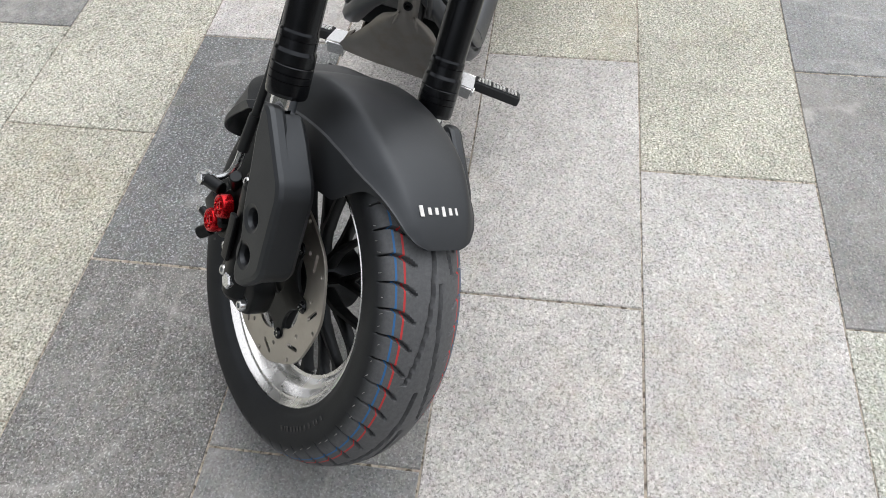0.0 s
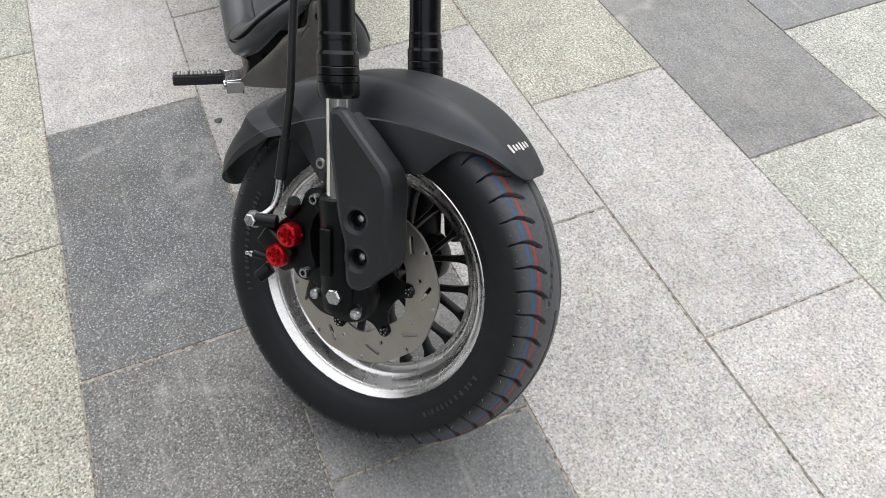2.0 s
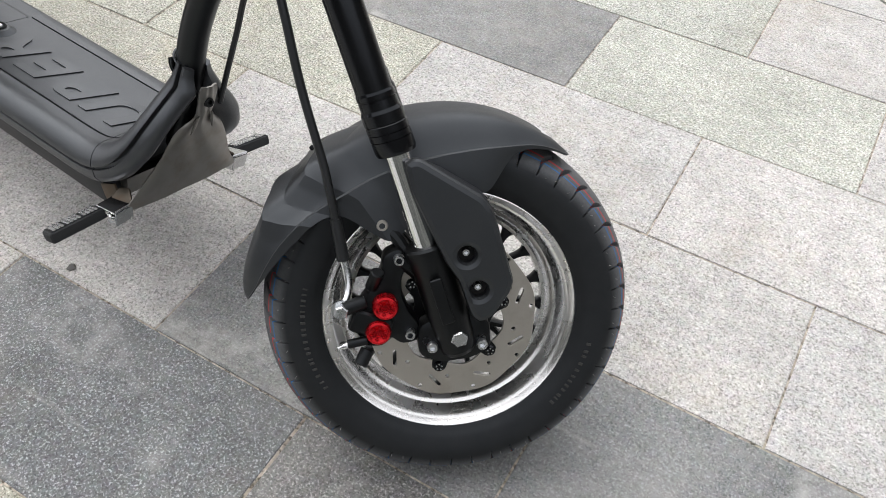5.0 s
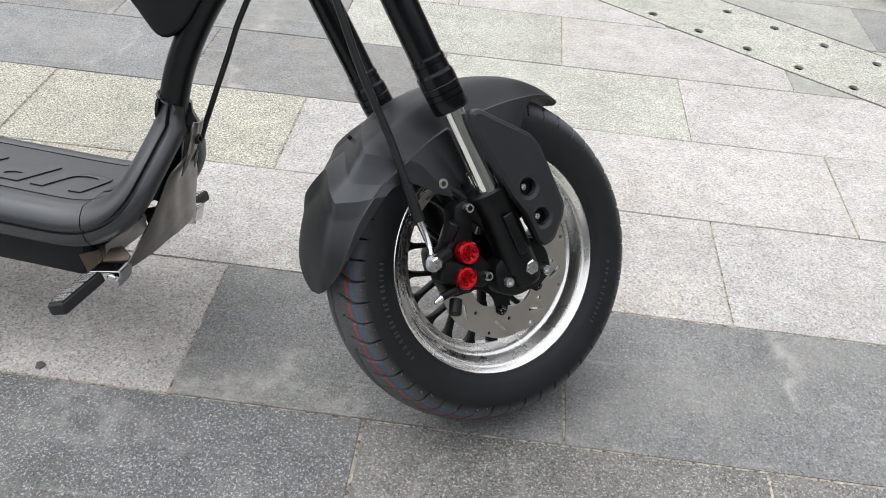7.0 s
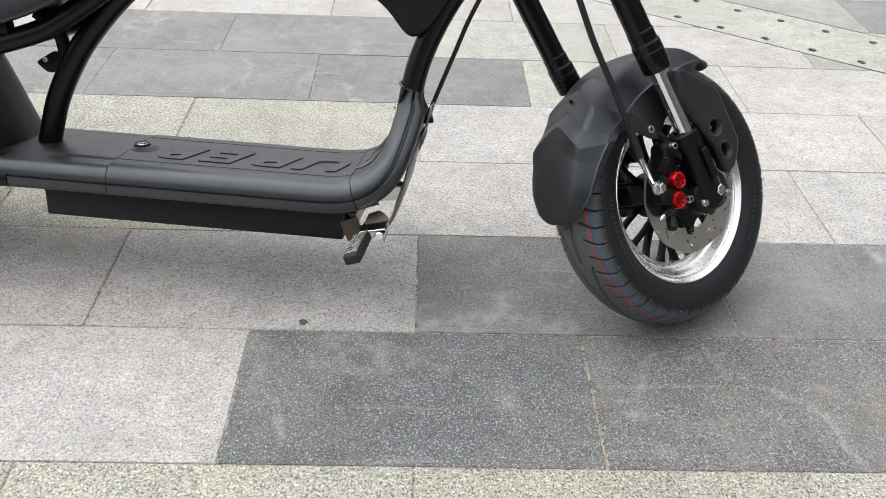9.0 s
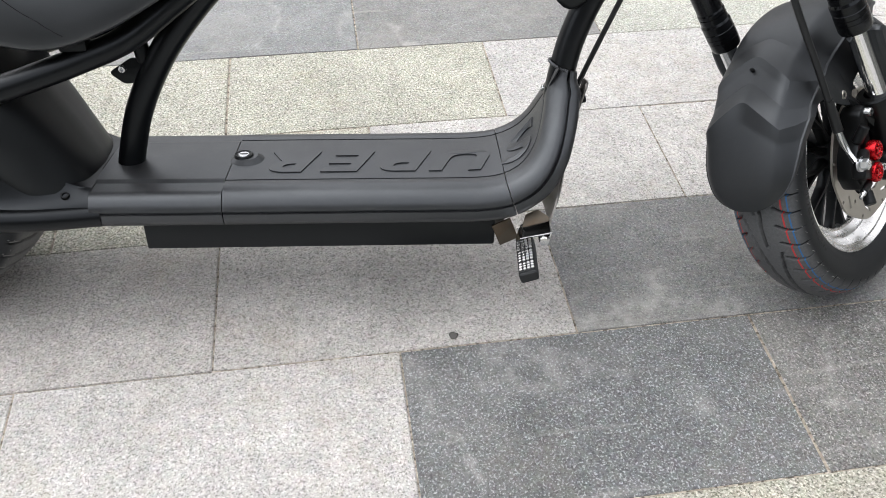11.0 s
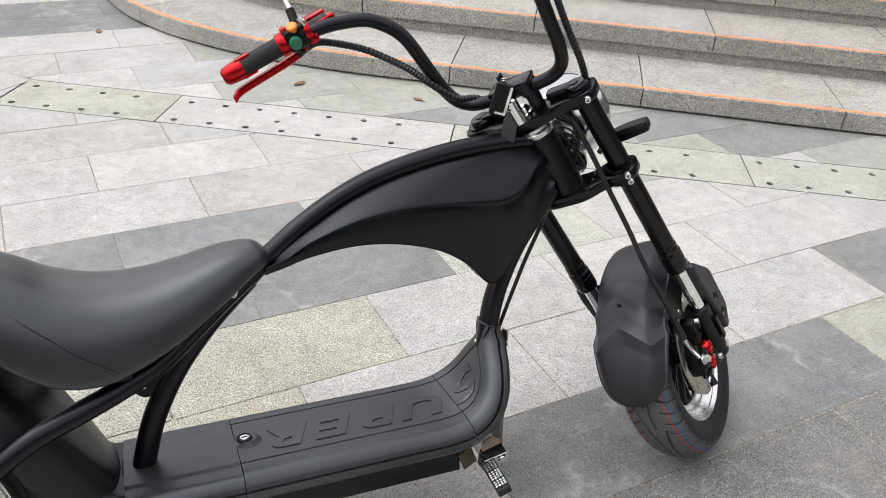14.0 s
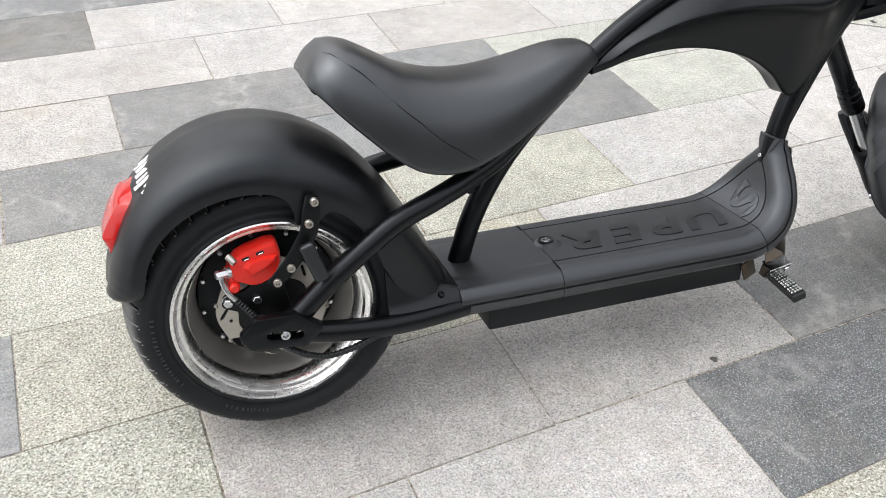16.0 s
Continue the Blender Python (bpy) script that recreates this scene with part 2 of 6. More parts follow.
def metal(name, color, rough, streak=0.0, stain=0.0):
    """Bare metal, turned or brushed round the axle (y) where streak is set, with brown stains."""
    m, n, l, b = shader(name, rough, 1.0, color)
    t = n.new("ShaderNodeTexCoord").outputs["Object"]
    a = tex(n, l, "ShaderNodeTexNoise", 30, t, 5, 0.6)
    vary = 0.08 if streak else 0.25
    l.new(ramp(n, l, a.outputs["Fac"], [(0.3, max(0.03, rough * (1 - vary))), (0.7, rough * (1 + vary))]), b.inputs["Roughness"])
    if stain:
        s = tex(n, l, "ShaderNodeTexNoise", 22, t, 6, 0.65)
        col = mix(n, l, "MIX", color, (0.16, 0.09, 0.045), ramp(n, l, s.outputs["Fac"], [(0.5, 0.0), (0.75, stain)]))
        l.new(col, b.inputs["Base Color"])
    if streak and streak < 0.05:
        return m
    if streak:
        sep, r2 = n.new("ShaderNodeSeparateXYZ"), n.new("ShaderNodeVectorMath")
        r2.operation = "MULTIPLY"
        r2.inputs[1].default_value = (1, 0, 1)
        l.new(t, r2.inputs[0])
        ln = n.new("ShaderNodeVectorMath")
        ln.operation = "LENGTH"
        l.new(r2.outputs[0], ln.inputs[0])
        l.new(t, sep.inputs[0])
        cb = n.new("ShaderNodeCombineXYZ")
        l.new(ln.outputs["Value"], cb.inputs[0])
        l.new(sep.outputs["Y"], cb.inputs[1])
        w = tex(n, l, "ShaderNodeTexNoise", 900, cb.outputs[0], 2, 0.5)
        bump(n, l, b, w.outputs["Fac"], streak, 0.0004)
    else:
        f = tex(n, l, "ShaderNodeTexNoise", 500, t, 2, 0.5)
        bump(n, l, b, f.outputs["Fac"], 0.05, 0.0003)
    return m


ALU = metal("polished_turned_aluminium", (0.84, 0.84, 0.84), 0.27, 0.02)
BRUSHED = metal("brushed_aluminium", (0.84, 0.82, 0.79), 0.50, 0.25)
STEEL = metal("brushed_brake_disc_steel", (0.50, 0.478, 0.445), 0.40, 0.2, 0.22)
CHROME = metal("bright_chrome", (0.82, 0.83, 0.84), 0.08)
DIMCHROME = metal("weathered_chrome", (0.55, 0.56, 0.57), 0.16)
ZINC = metal("zinc_plated_steel", (0.66, 0.68, 0.70), 0.26)
RUSTY = metal("rust_stained_steel", (0.13, 0.112, 0.092), 0.5, 0.0, 0.6)
RAW = metal("raw_sheet_steel", (0.25, 0.243, 0.232), 0.42, 0.0, 0.40)


def rubber(name, stripes):
    """Tyre rubber with a greyer worn tread; where stripes is set, a blue and a red line run round both shoulders."""
    m, n, l, b = shader(name, 0.56, 0.0, (0.016, 0.016, 0.017), 0.42)
    b.inputs["Specular Tint"].default_value = (0.84, 0.92, 1.0, 1)
    t = n.new("ShaderNodeTexCoord").outputs["Object"]
    a = tex(n, l, "ShaderNodeTexNoise", 40, t, 6, 0.65)
    col = ramp(n, l, a.outputs["Fac"], [(0.3, (0.005, 0.0052, 0.006)), (0.7, (0.009, 0.0092, 0.010))])
    r2, ln = n.new("ShaderNodeVectorMath"), n.new("ShaderNodeVectorMath")
    r2.operation, ln.operation = "MULTIPLY", "LENGTH"
    r2.inputs[1].default_value = (1, 0, 1)
    l.new(t, r2.inputs[0])
    l.new(r2.outputs[0], ln.inputs[0])
    d = tex(n, l, "ShaderNodeTexNoise", 220, t, 4, 0.7)
    worn = ramp(n, l, ln.outputs["Value"], [(0.2080 if stripes else 0.2130, 0.0), (0.2200 if stripes else 0.2215, 1.0)])
    worn = mix(n, l, "MULTIPLY", worn, ramp(n, l, d.outputs["Fac"], [(0.3, 0.65), (0.7, 1.0)]), 1.0)
    col = mix(n, l, "MIX", col, (0.098, 0.101, 0.107) if stripes else (0.150, 0.149, 0.147), worn)
    if stripes:
        sep, ab = n.new("ShaderNodeSeparateXYZ"), n.new("ShaderNodeMath")
        ab.operation = "ABSOLUTE"
        l.new(t, sep.inputs[0])
        l.new(sep.outputs["Y"], ab.inputs[0])
        for at, half, c in ((0.0448, 0.0009, (0.02, 0.11, 0.28)), (0.0372, 0.0010, (0.42, 0.03, 0.03))):
            k = n.new("ShaderNodeMath")
            k.operation = "COMPARE"
            k.inputs[1].default_value, k.inputs[2].default_value = at, half
            l.new(ab.outputs[0], k.inputs[0])
            out = n.new("ShaderNodeMath")
            out.operation = "GREATER_THAN"
            out.inputs[1].default_value = 0.19
            l.new(ln.outputs["Value"], out.inputs[0])
            both = n.new("ShaderNodeMath")
            both.operation = "MULTIPLY"
            l.new(k.outputs[0], both.inputs[0])
            l.new(out.outputs[0], both.inputs[1])
            col = mix(n, l, "MIX", col, c, both.outputs[0])
    l.new(col, b.inputs["Base Color"])
    bump(n, l, b, d.outputs["Fac"], 0.2, 0.0005)
    return m


# grey of the whiskers, also the pale of the rear groove lips' lit walls
WHISKER_LIT_LIP = coat("grey_rubber_whisker_and_lit_lip", (0.19, 0.19, 0.187), 0.7)
CHALKED = coat("dusty_raised_rubber", (0.030, 0.0305, 0.031), 0.7)
TYRE_F, TYRE_R = rubber("front_tyre_rubber", True), rubber("rear_tyre_rubber", False)


# ---- building tools ----
def finish(name, me, mat, angle=35):
    me.materials.append(mat)
    me.polygons.foreach_set("use_smooth", [True] * len(me.polygons))
    me.set_sharp_from_angle(angle=radians(angle))
    return new(name, me)


def part(name, bm, mat, parent, label="", m=None, angle=35):
    """Links a bmesh as one mesh under a thing or a part, at the pose m."""
    me = bpy.data.meshes.new(name)
    bmesh.ops.recalc_face_normals(bm, faces=bm.faces)
    bm.to_mesh(me)
    bm.free()
    ob = finish(name, me, mat, angle)
    ob.parent = parent
    if m is not None:
        ob.matrix_basis = m
    return tagged(ob, label)


def from_grid(P, close_u=False, close_v=False, cap=False):
    """A bmesh from an array of points, rows by columns."""
    P = np.asarray(P, float)
    nu, nv = P.shape[:2]
    bm = bmesh.new()
    V = [[bm.verts.new(P[i, j]) for j in range(nv)] for i in range(nu)]
    for i in range(nu if close_u else nu - 1):
        for j in range(nv if close_v else nv - 1):
            q = [V[i][j], V[i][(j + 1) % nv], V[(i + 1) % nu][(j + 1) % nv], V[(i + 1) % nu][j]]
            bm.faces.new(q)
    if cap and close_v:
        bm.faces.new(V[0])
        bm.faces.new(V[-1])
    return bm


def spline(pts, n, closed=False):
    """n points on a smooth line through pts (rows of any length)."""
    P = np.asarray(pts, float)
    k = len(P)
    out = []
    m = k if closed else k - 1
    for s in np.linspace(0, m, n, endpoint=not closed):
        i = min(int(s), m - 1)
        u = s - i
        g = (lambda j: P[j % k]) if closed else (lambda j: P[j] if 0 <= j < k else (2 * P[0] - P[1] if j < 0 else 2 * P[-1] - P[-2]))
        a, b, c, d = g(i - 1), g(i), g(i + 1), g(i + 2)
        out.append(0.5 * (2 * b + (c - a) * u + (2 * a - 5 * b + 4 * c - d) * u * u + (3 * b - a - 3 * c + d) * u ** 3))
    return np.array(out)


def tube(pts, radius, n=40, sides=16, caps=True, smooth=True):
    """A round tube along a smooth line; radius is a number or one for each of pts."""
    P = spline(pts, n) if smooth else np.asarray(pts, float)
    n = len(P)
    rr = np.interp(np.linspace(0, 1, n), np.linspace(0, 1, len(radius)), radius) if np.ndim(radius) else np.full(n, radius)
    T = np.gradient(P, axis=0)
    T /= np.linalg.norm(T, axis=1)[:, None]
    u = np.cross(T[0], (0.31, 0.17, 0.93))
    u /= np.linalg.norm(u)
    G = []
    for i in range(n):
        u = u - T[i] * (u @ T[i])
        u /= np.linalg.norm(u)
        v = np.cross(T[i], u)
        G.append([P[i] + rr[i] * (math.cos(a) * u + math.sin(a) * v) for a in np.linspace(0, 2 * math.pi, sides, endpoint=False)])
    return from_grid(G, close_v=True, cap=caps)


def turned(profile, axis_at=(0, 0, 0), axis="y", sides=48, closed=False):
    """A profile of (radius, along the axis) turned round the axis."""
    G = []
    for a in np.linspace(0, 2 * math.pi, sides, endpoint=False):
        c, s = math.cos(a), math.sin(a)
        G.append([{"y": (r * c, h, r * s), "z": (r * c, r * s, h), "x": (h, r * c, r * s)}[axis] for r, h in profile])
    bm = from_grid(np.array(G) + np.array(axis_at), close_u=True, close_v=closed)
    bmesh.ops.remove_doubles(bm, verts=bm.verts, dist=1e-6)
    return bm


def rod(a, b, r, sides=20, bevel=0.15):
    """A straight rod with bevelled ends."""
    a, b = Vector(a), Vector(b)
    d = (b - a).length
    e = min(r * bevel, d * 0.3)
    bm = turned([(0, 0), (r - e, 0), (r, e), (r, d - e), (r - e, d), (0, d)], axis="z", sides=sides)
    bm.transform(Matrix.Translation(a) @ (b - a).to_track_quat("Z", "Y").to_matrix().to_4x4())
    return bm


def bolt(a, b, r, hex_head=True):
    """A hexagon or socket screw head from a to b."""
    a, b = Vector(a), Vector(b)
    d = (b - a).length
    m = Matrix.Translation(a) @ (b - a).to_track_quat("Z", "Y").to_matrix().to_4x4()
    if hex_head:
        bm = turned([(0, 0), (r * 1.35, 0), (r * 1.35, d * 0.25), (0, d * 0.25)], axis="z", sides=20)
        add(bm, turned([(0, d * 0.2), (r, d * 0.2), (r, d * 0.9), (r * 0.82, d), (0, d)], axis="z", sides=6))
    else:
        bm = turned([(0, 0), (r, 0), (r, d * 0.8), (r * 0.85, d), (r * 0.5, d), (r * 0.5, d * 0.35), (0, d * 0.35)], axis="z", sides=18)
    bm.transform(m)
    return bm


def add(bm, other):
    """Joins another bmesh of the same part into bm."""
    me = bpy.data.meshes.new("joined")
    other.to_mesh(me)
    other.free()
    bm.from_mesh(me)
    bpy.data.meshes.remove(me)
    return bm


def block(sx, sy, sz, at=(0, 0, 0), bev=0.003, seg=2, m=None):
    """A box with rounded edges."""
    bm = bmesh.new()
    bmesh.ops.create_cube(bm, size=1)
    bm.transform(Matrix.Diagonal((sx, sy, sz, 1)))
    bmesh.ops.bevel(bm, geom=bm.edges[:], offset=min(bev, 0.45 * min(sx, sy, sz)), segments=seg, profile=0.6, affect="EDGES")
    if m is not None:
        bm.transform(m)
    bm.transform(Matrix.Translation(at))
    return bm


def plate(outline, holes, thick, bev=0.001, round_to=None):
    """A flat plate in x, z with holes through it, its thickness along y (centred)."""
    cu = bpy.data.curves.new("plate", "CURVE")
    cu.dimensions, cu.fill_mode = "2D", "BOTH"
    cu.extrude, cu.bevel_depth, cu.bevel_resolution = max(thick / 2 - bev, 1e-5), bev, 1
    for ring in [outline, *holes]:
        s = cu.splines.new("POLY")
        s.points.add(len(ring) - 1)
        for p, q in zip(s.points, ring):
            p.co = (q[0], q[1], 0, 1)
        s.use_cyclic_u = True
    ob = bpy.data.objects.new("plate", cu)
    me = bpy.data.meshes.new_from_object(ob)
    bm = bmesh.new()
    bm.from_mesh(me)
    bpy.data.objects.remove(ob)
    bpy.data.curves.remove(cu)
    bpy.data.meshes.remove(me)
    bmesh.ops.remove_doubles(bm, verts=bm.verts, dist=1e-6)
    bm.transform(Matrix.Rotation(radians(90), 4, "X"))
    return bm


def ring(cx, cy, r, n=20, a0=0.0):
    return [(cx + r * math.cos(a0 + 2 * math.pi * k / n), cy + r * math.sin(a0 + 2 * math.pi * k / n)) for k in range(n)]


def slot(cx, cy, length, width, turn, n=6):
    """A slot with round ends, turned by an angle."""
    out = []
    for side in (1, -1):
        for k in range(n + 1):
            a = turn + (math.pi / 2 if side < 0 else -math.pi / 2) + math.pi * k / n
            ex = side * (length - width) / 2
            out.append((cx + ex * math.cos(turn) + width / 2 * math.cos(a), cy + ex * math.sin(turn) + width / 2 * math.sin(a)))
    return out


def rounded(points, r, n=4):
    """A polygon with its corners rounded."""
    P = [Vector((*p, 0)) for p in points]
    out = []
    for k, p in enumerate(P):
        a, b = P[k - 1] - p, P[(k + 1) % len(P)] - p
        d = min(r, 0.45 * a.length, 0.45 * b.length)
        q, s = p + a.normalized() * d, p + b.normalized() * d
        for j in range(n + 1):
            u = j / n
            v = q * (1 - u) ** 2 + p * 2 * u * (1 - u) + s * u * u
            out.append((v.x, v.y))
    return out


def written(word, size, depth, bold=0.0, shear=0.0):
    """Raised lettering in x, y, its face up; centred."""
    cu = bpy.data.curves.new("word", "FONT")
    cu.body, cu.size, cu.extrude, cu.offset, cu.shear = word, size, depth / 2, bold, shear
    cu.align_x, cu.align_y = "CENTER", "CENTER"
    ob = bpy.data.objects.new("word", cu)
    me = bpy.data.meshes.new_from_object(ob)
    bm = bmesh.new()
    bm.from_mesh(me)
    bpy.data.objects.remove(ob)
    bpy.data.curves.remove(cu)
    bpy.data.meshes.remove(me)
    return bm


def thicken(bm, t):
    """Gives a sheet its thickness: a second skin t below the first, joined along the rim."""
    bmesh.ops.recalc_face_normals(bm, faces=bm.faces)
    bm.normal_update()
    rim = [(e.verts[0], e.verts[1]) for e in bm.edges if e.is_boundary]
    faces, twin = bm.faces[:], {}
    for v in bm.verts[:]:
        twin[v] = bm.verts.new(v.co - v.normal * t)
    for f in faces:
        bm.faces.new([twin[v] for v in reversed(f.verts)])
    for a, c in rim:
        bm.faces.new((a, c, twin[c], twin[a]))
    return bm


def mirrored(bm):
    """A copy mirrored to the other side (y)."""
    c = bm.copy()
    c.transform(Matrix.Diagonal((1, -1, 1, 1)))
    bmesh.ops.reverse_faces(c, faces=c.faces[:])
    return c


# ---- ground, paving, drain band, steps ----
bm = bmesh.new()
bmesh.ops.create_grid(bm, x_segments=8, y_segments=8, size=400)
bm.transform(Matrix.Translation((0, 0, -0.012)))
ground = tagged(part("ground", bm, FARGROUND, None), "grey granite square reaching into the distance", "ground", kind="structure")
pavement = tagged(new("pavement"), "granite slab paving laid in staggered rows", "paving", kind="structure")

ROW, LONG, JOINT = 0.3, 0.6, 0.0023
BAND_N, BAND_D = Vector((0.556, 0.831)), Vector((0.831, -0.556))
BEND_N, BEND_D = Vector((0.78, 0.62)), Vector((0.62, -0.78))
NEAR, FAR, BEND_NEAR, BEND_FAR, BEND_T = 1.515, 1.812, 0.80, 1.085, -2.095
# stone of each slab by row and left edge in 0.3 m steps; pale granite elsewhere
STONE = {}
for row, stone, lefts in (
    (-5, "Y", range(-9, 14)), (-4, "Y", range(-1, 14)), (-4, "D", range(-9, -1)), (-3, "Y", range(-9, 14)),
    (-2, "B", [-1]), (-2, "M", [1, 3]), (-1, "Y", [-6]), (-1, "D", [0, 2]), (-1, "Y", [4, 6]),
    (0, "Y", [-3, -5]), (0, "P", [-7, 5]), (1, "Y", [-2, -4, -6]), (1, "L", [0]),
    (2, "P", [-1, -3, -5]), (2, "G", [1]), (3, "P", [-2, -4]), (3, "G", [0]),
    (5, "M", [-6, -8]), (6, "D", [-5, -7, -9]), (11, "D", range(-9, 0)), (12, "D", range(-9, 0)), (10, "D", [-7]),
    (5, "P", [2]), (4, "P", [5]), (3, "N", [8, 6])):
    for k in lefts:
        STONE[row, k] = stone


def cut(poly, n, c, keep_less=True):
    """The part of a polygon on one side of the line n.p = c."""
    s = 1 if keep_less else -1
    out = []
    for a, b in zip(poly, poly[1:] + poly[:1]):
        da, db = s * (n.dot(a) - c), s * (n.dot(b) - c)
        if da <= 0:
            out.append(a)
        if da * db < 0:
            out.append(a.lerp(b, da / (da - db)))
    return out


def slab_mesh(name, poly, mat, thick=0.03, bev=0.0016):
    """A slab with a worn, bevelled top edge over a polygon."""
    c = sum(poly, Vector((0, 0))) / len(poly)
    n = len(poly)
    inner = []
    for p in poly:
        d = c - p
        inner.append(p + d.normalized() * bev * 1.4)
    V = [(p.x, p.y, -thick) for p in poly] + [(p.x, p.y, -bev) for p in poly] + [(p.x, p.y, 0) for p in inner]
    F = [tuple(2 * n + k for k in range(n))]
    for k in range(n):
        j = (k + 1) % n
        F += [(k, j, n + j, n + k), (n + k, n + j, 2 * n + j, 2 * n + k)]
    me = bpy.data.meshes.new(name)
    me.from_pydata(V, [], F)
    me.materials.append(mat)
    return me


mortar = tagged(new("mortar_bed"), "dark sanded mortar bed in the joints between slabs", "mortar", kind="structure")
field = [Vector(p) for p in ((-2.4, -2.39), (4.2, -2.39), (4.2, 4.19), (-2.4, 4.19))]
for left_of in (True, False):
    n, near, far = (BEND_N, BEND_NEAR, BEND_FAR) if left_of else (BAND_N, NEAR, FAR)
    for less, edge in ((True, near - 0.004), (False, far + 0.004)):
        q = cut(cut(field, BAND_D, BEND_T, left_of), n, edge, less)
        ob = new("mortar", slab_mesh("mortar", q, MORTAR, 0.004))
        ob.location, ob.parent = (0, 0, -0.0019), mortar

HALF = [Vector((sx * (LONG - JOINT) / 2, sy * (ROW - JOINT) / 2)) for sx, sy in ((-1, -1), (1, -1), (1, 1), (-1, 1))]
WHOLE = {k: slab_mesh("paving_slab", HALF, m) for k, m in SLAB.items()}
rng = random.Random(4)
for row in range(-8, 14):
    for left in range(-9, 14):
        if (left - (0 if row % 2 else 1)) % 2:
            continue
        c = Vector((left * 0.3 + LONG / 2, (row + 0.5) * ROW))
        kind = STONE.get((row, left), "L" if BAND_N.dot(c) < 1.66 else ("E" if c.x > 0.05 else "L"))
        poly = [c + h for h in HALF]
        z = rng.uniform(-0.0009, 0.0009)
        dips = [(BAND_N.dot(p), BEND_N.dot(p), BAND_D.dot(p)) for p in poly]
        ahead = max(d[0] for d in dips) <= NEAR or max(d[1] for d in dips) <= BEND_NEAR and max(d[2] for d in dips) < BEND_T
        if ahead or min(d[0] for d in dips) >= FAR and min(d[1] for d in dips) >= BEND_FAR:
            ob = new("paving_slab", WHOLE[kind])
            ob.matrix_basis = pose(c.x + rng.uniform(-0.0005, 0.0005), c.y + rng.uniform(-0.0004, 0.0004), z, 0, 0, 180 * rng.randint(0, 1) + rng.uniform(-0.07, 0.07)) @ Matrix.Diagonal((rng.uniform(0.9975, 1.0012), rng.uniform(0.996, 1.002), 1, 1))
            ob.parent = pavement
            continue
        for left_of in (True, False):
            half = cut(poly, BAND_D, BEND_T, left_of)
            n, near, far = (BEND_N, BEND_NEAR, BEND_FAR) if left_of else (BAND_N, NEAR, FAR)
            for less, edge in ((True, near - 0.003), (False, far + 0.003)):
                q = cut(half, n, edge, less) if len(half) > 2 else []
                if len(q) > 2 and sum(a.x * b.y - b.x * a.y for a, b in zip(q, q[1:] + q[:1])) > 0.001:
                    mid = sum(q, Vector((0, 0))) / len(q)
                    ob = new("paving_slab", slab_mesh("paving_slab", [p - mid for p in q], SLAB[kind]))
                    ob.location, ob.parent = (mid.x, mid.y, z), pavement

drain = tagged(new("drain_channel"), "line of perforated granite drain covers set in the paving", "drain cover", kind="structure")
for n, d, mid, a, b in ((BAND_N, BAND_D, 1.6635, -2.1, 3.355), (BEND_N, BEND_D, 0.9425, -5.0, -2.42)):
    strip = [d * x + n * (mid + y) for x, y in ((a, -0.152), (b, -0.152), (b, 0.152), (a, 0.152))]
    # near-black sheet close under the covers, so their holes read dark
    ob = new("channel_bed", slab_mesh("channel_bed", strip, HOLE, 0.002, 0.0004))
    ob.location, ob.parent = (0, 0, -0.0100 + (0.0006 if b > 0 else 0)), drain


def drain_cover(t0, t1, n, d, near, kind):
    w, length = 0.287, t1 - t0 - 0.008
    holes = []
    for k in range(int((length - 0.02) / 0.149)):
        for r in (0.037, 0.228):
            x = -length / 2 + 0.062 + k * 0.149
            if abs(x) < length / 2 - 0.02:
                holes.append(ring(x, r - w / 2, 0.0145, 14, 0.2))
    bm = plate([(-length / 2, -w / 2), (length / 2, -w / 2), (length / 2, w / 2), (-length / 2, w / 2)], holes, 0.008, 0.0012)
    bm.transform(Matrix.Rotation(radians(-90), 4, "X"))
    c = d * (t0 + t1) / 2 + n * (near + 0.149)
    return part("drain_cover", bm, SLAB[kind], drain, "", pose(c.x, c.y, -0.0035, 0, 0, math.degrees(math.atan2(d.y, d.x))), 20)


for t0, t1, kind in ((-2.09, -1.4, "G"), (-1.4, -0.21, "L"), (-0.21, 0.98, "G"), (0.98, 2.17, "G"), (2.17, 3.36, "L")):
    drain_cover(t0, t1, BAND_N, BAND_D, NEAR, kind)
for t0, t1, kind in ((-3.65, -2.545, "L"), (-4.85, -3.65, "L")):
    drain_cover(t0, t1, BEND_N, BEND_D, BEND_NEAR, kind)
# the wedge-shaped cover in the bend
corner = [BEND_N * BEND_NEAR + BEND_D * -2.540, BAND_N * (NEAR + 0.003) + BAND_D * -2.095, BAND_N * (FAR - 0.003) + BAND_D * -2.095, BEND_N * BEND_FAR + BEND_D * -2.541]
mid = sum(corner, Vector((0, 0))) / 4
ob = new("drain_cover", slab_mesh("drain_cover", [p - mid for p in corner], SLAB["L"]))
ob.location, ob.parent = (mid.x, mid.y, 0.0005), drain

NOSE = spline([(0.05, 5.6), (-0.16, 4.6), (-0.24, 3.9), (-0.13, 3.32), (0.14, 2.83), (0.52, 2.42), (1.03, 2.03), (1.74, 1.51), (2.46, 0.985), (3.3, 0.38), (4.4, -0.4), (5.6, -1.25)], 240)
stairs = tagged(new("stairs"), "broad curved granite steps with orange painted edge lines", "stairs", kind="structure")
TREAD, RISE, FIRST, FACE = 0.485, 0.14, 0.095, 0.085


def nose_line(offset):
    t = np.gradient(NOSE, axis=0)
    nrm = np.stack([-t[:, 1], t[:, 0]], 1)
    nrm /= np.linalg.norm(nrm, axis=1)[:, None]
    return NOSE + nrm * offset, nrm


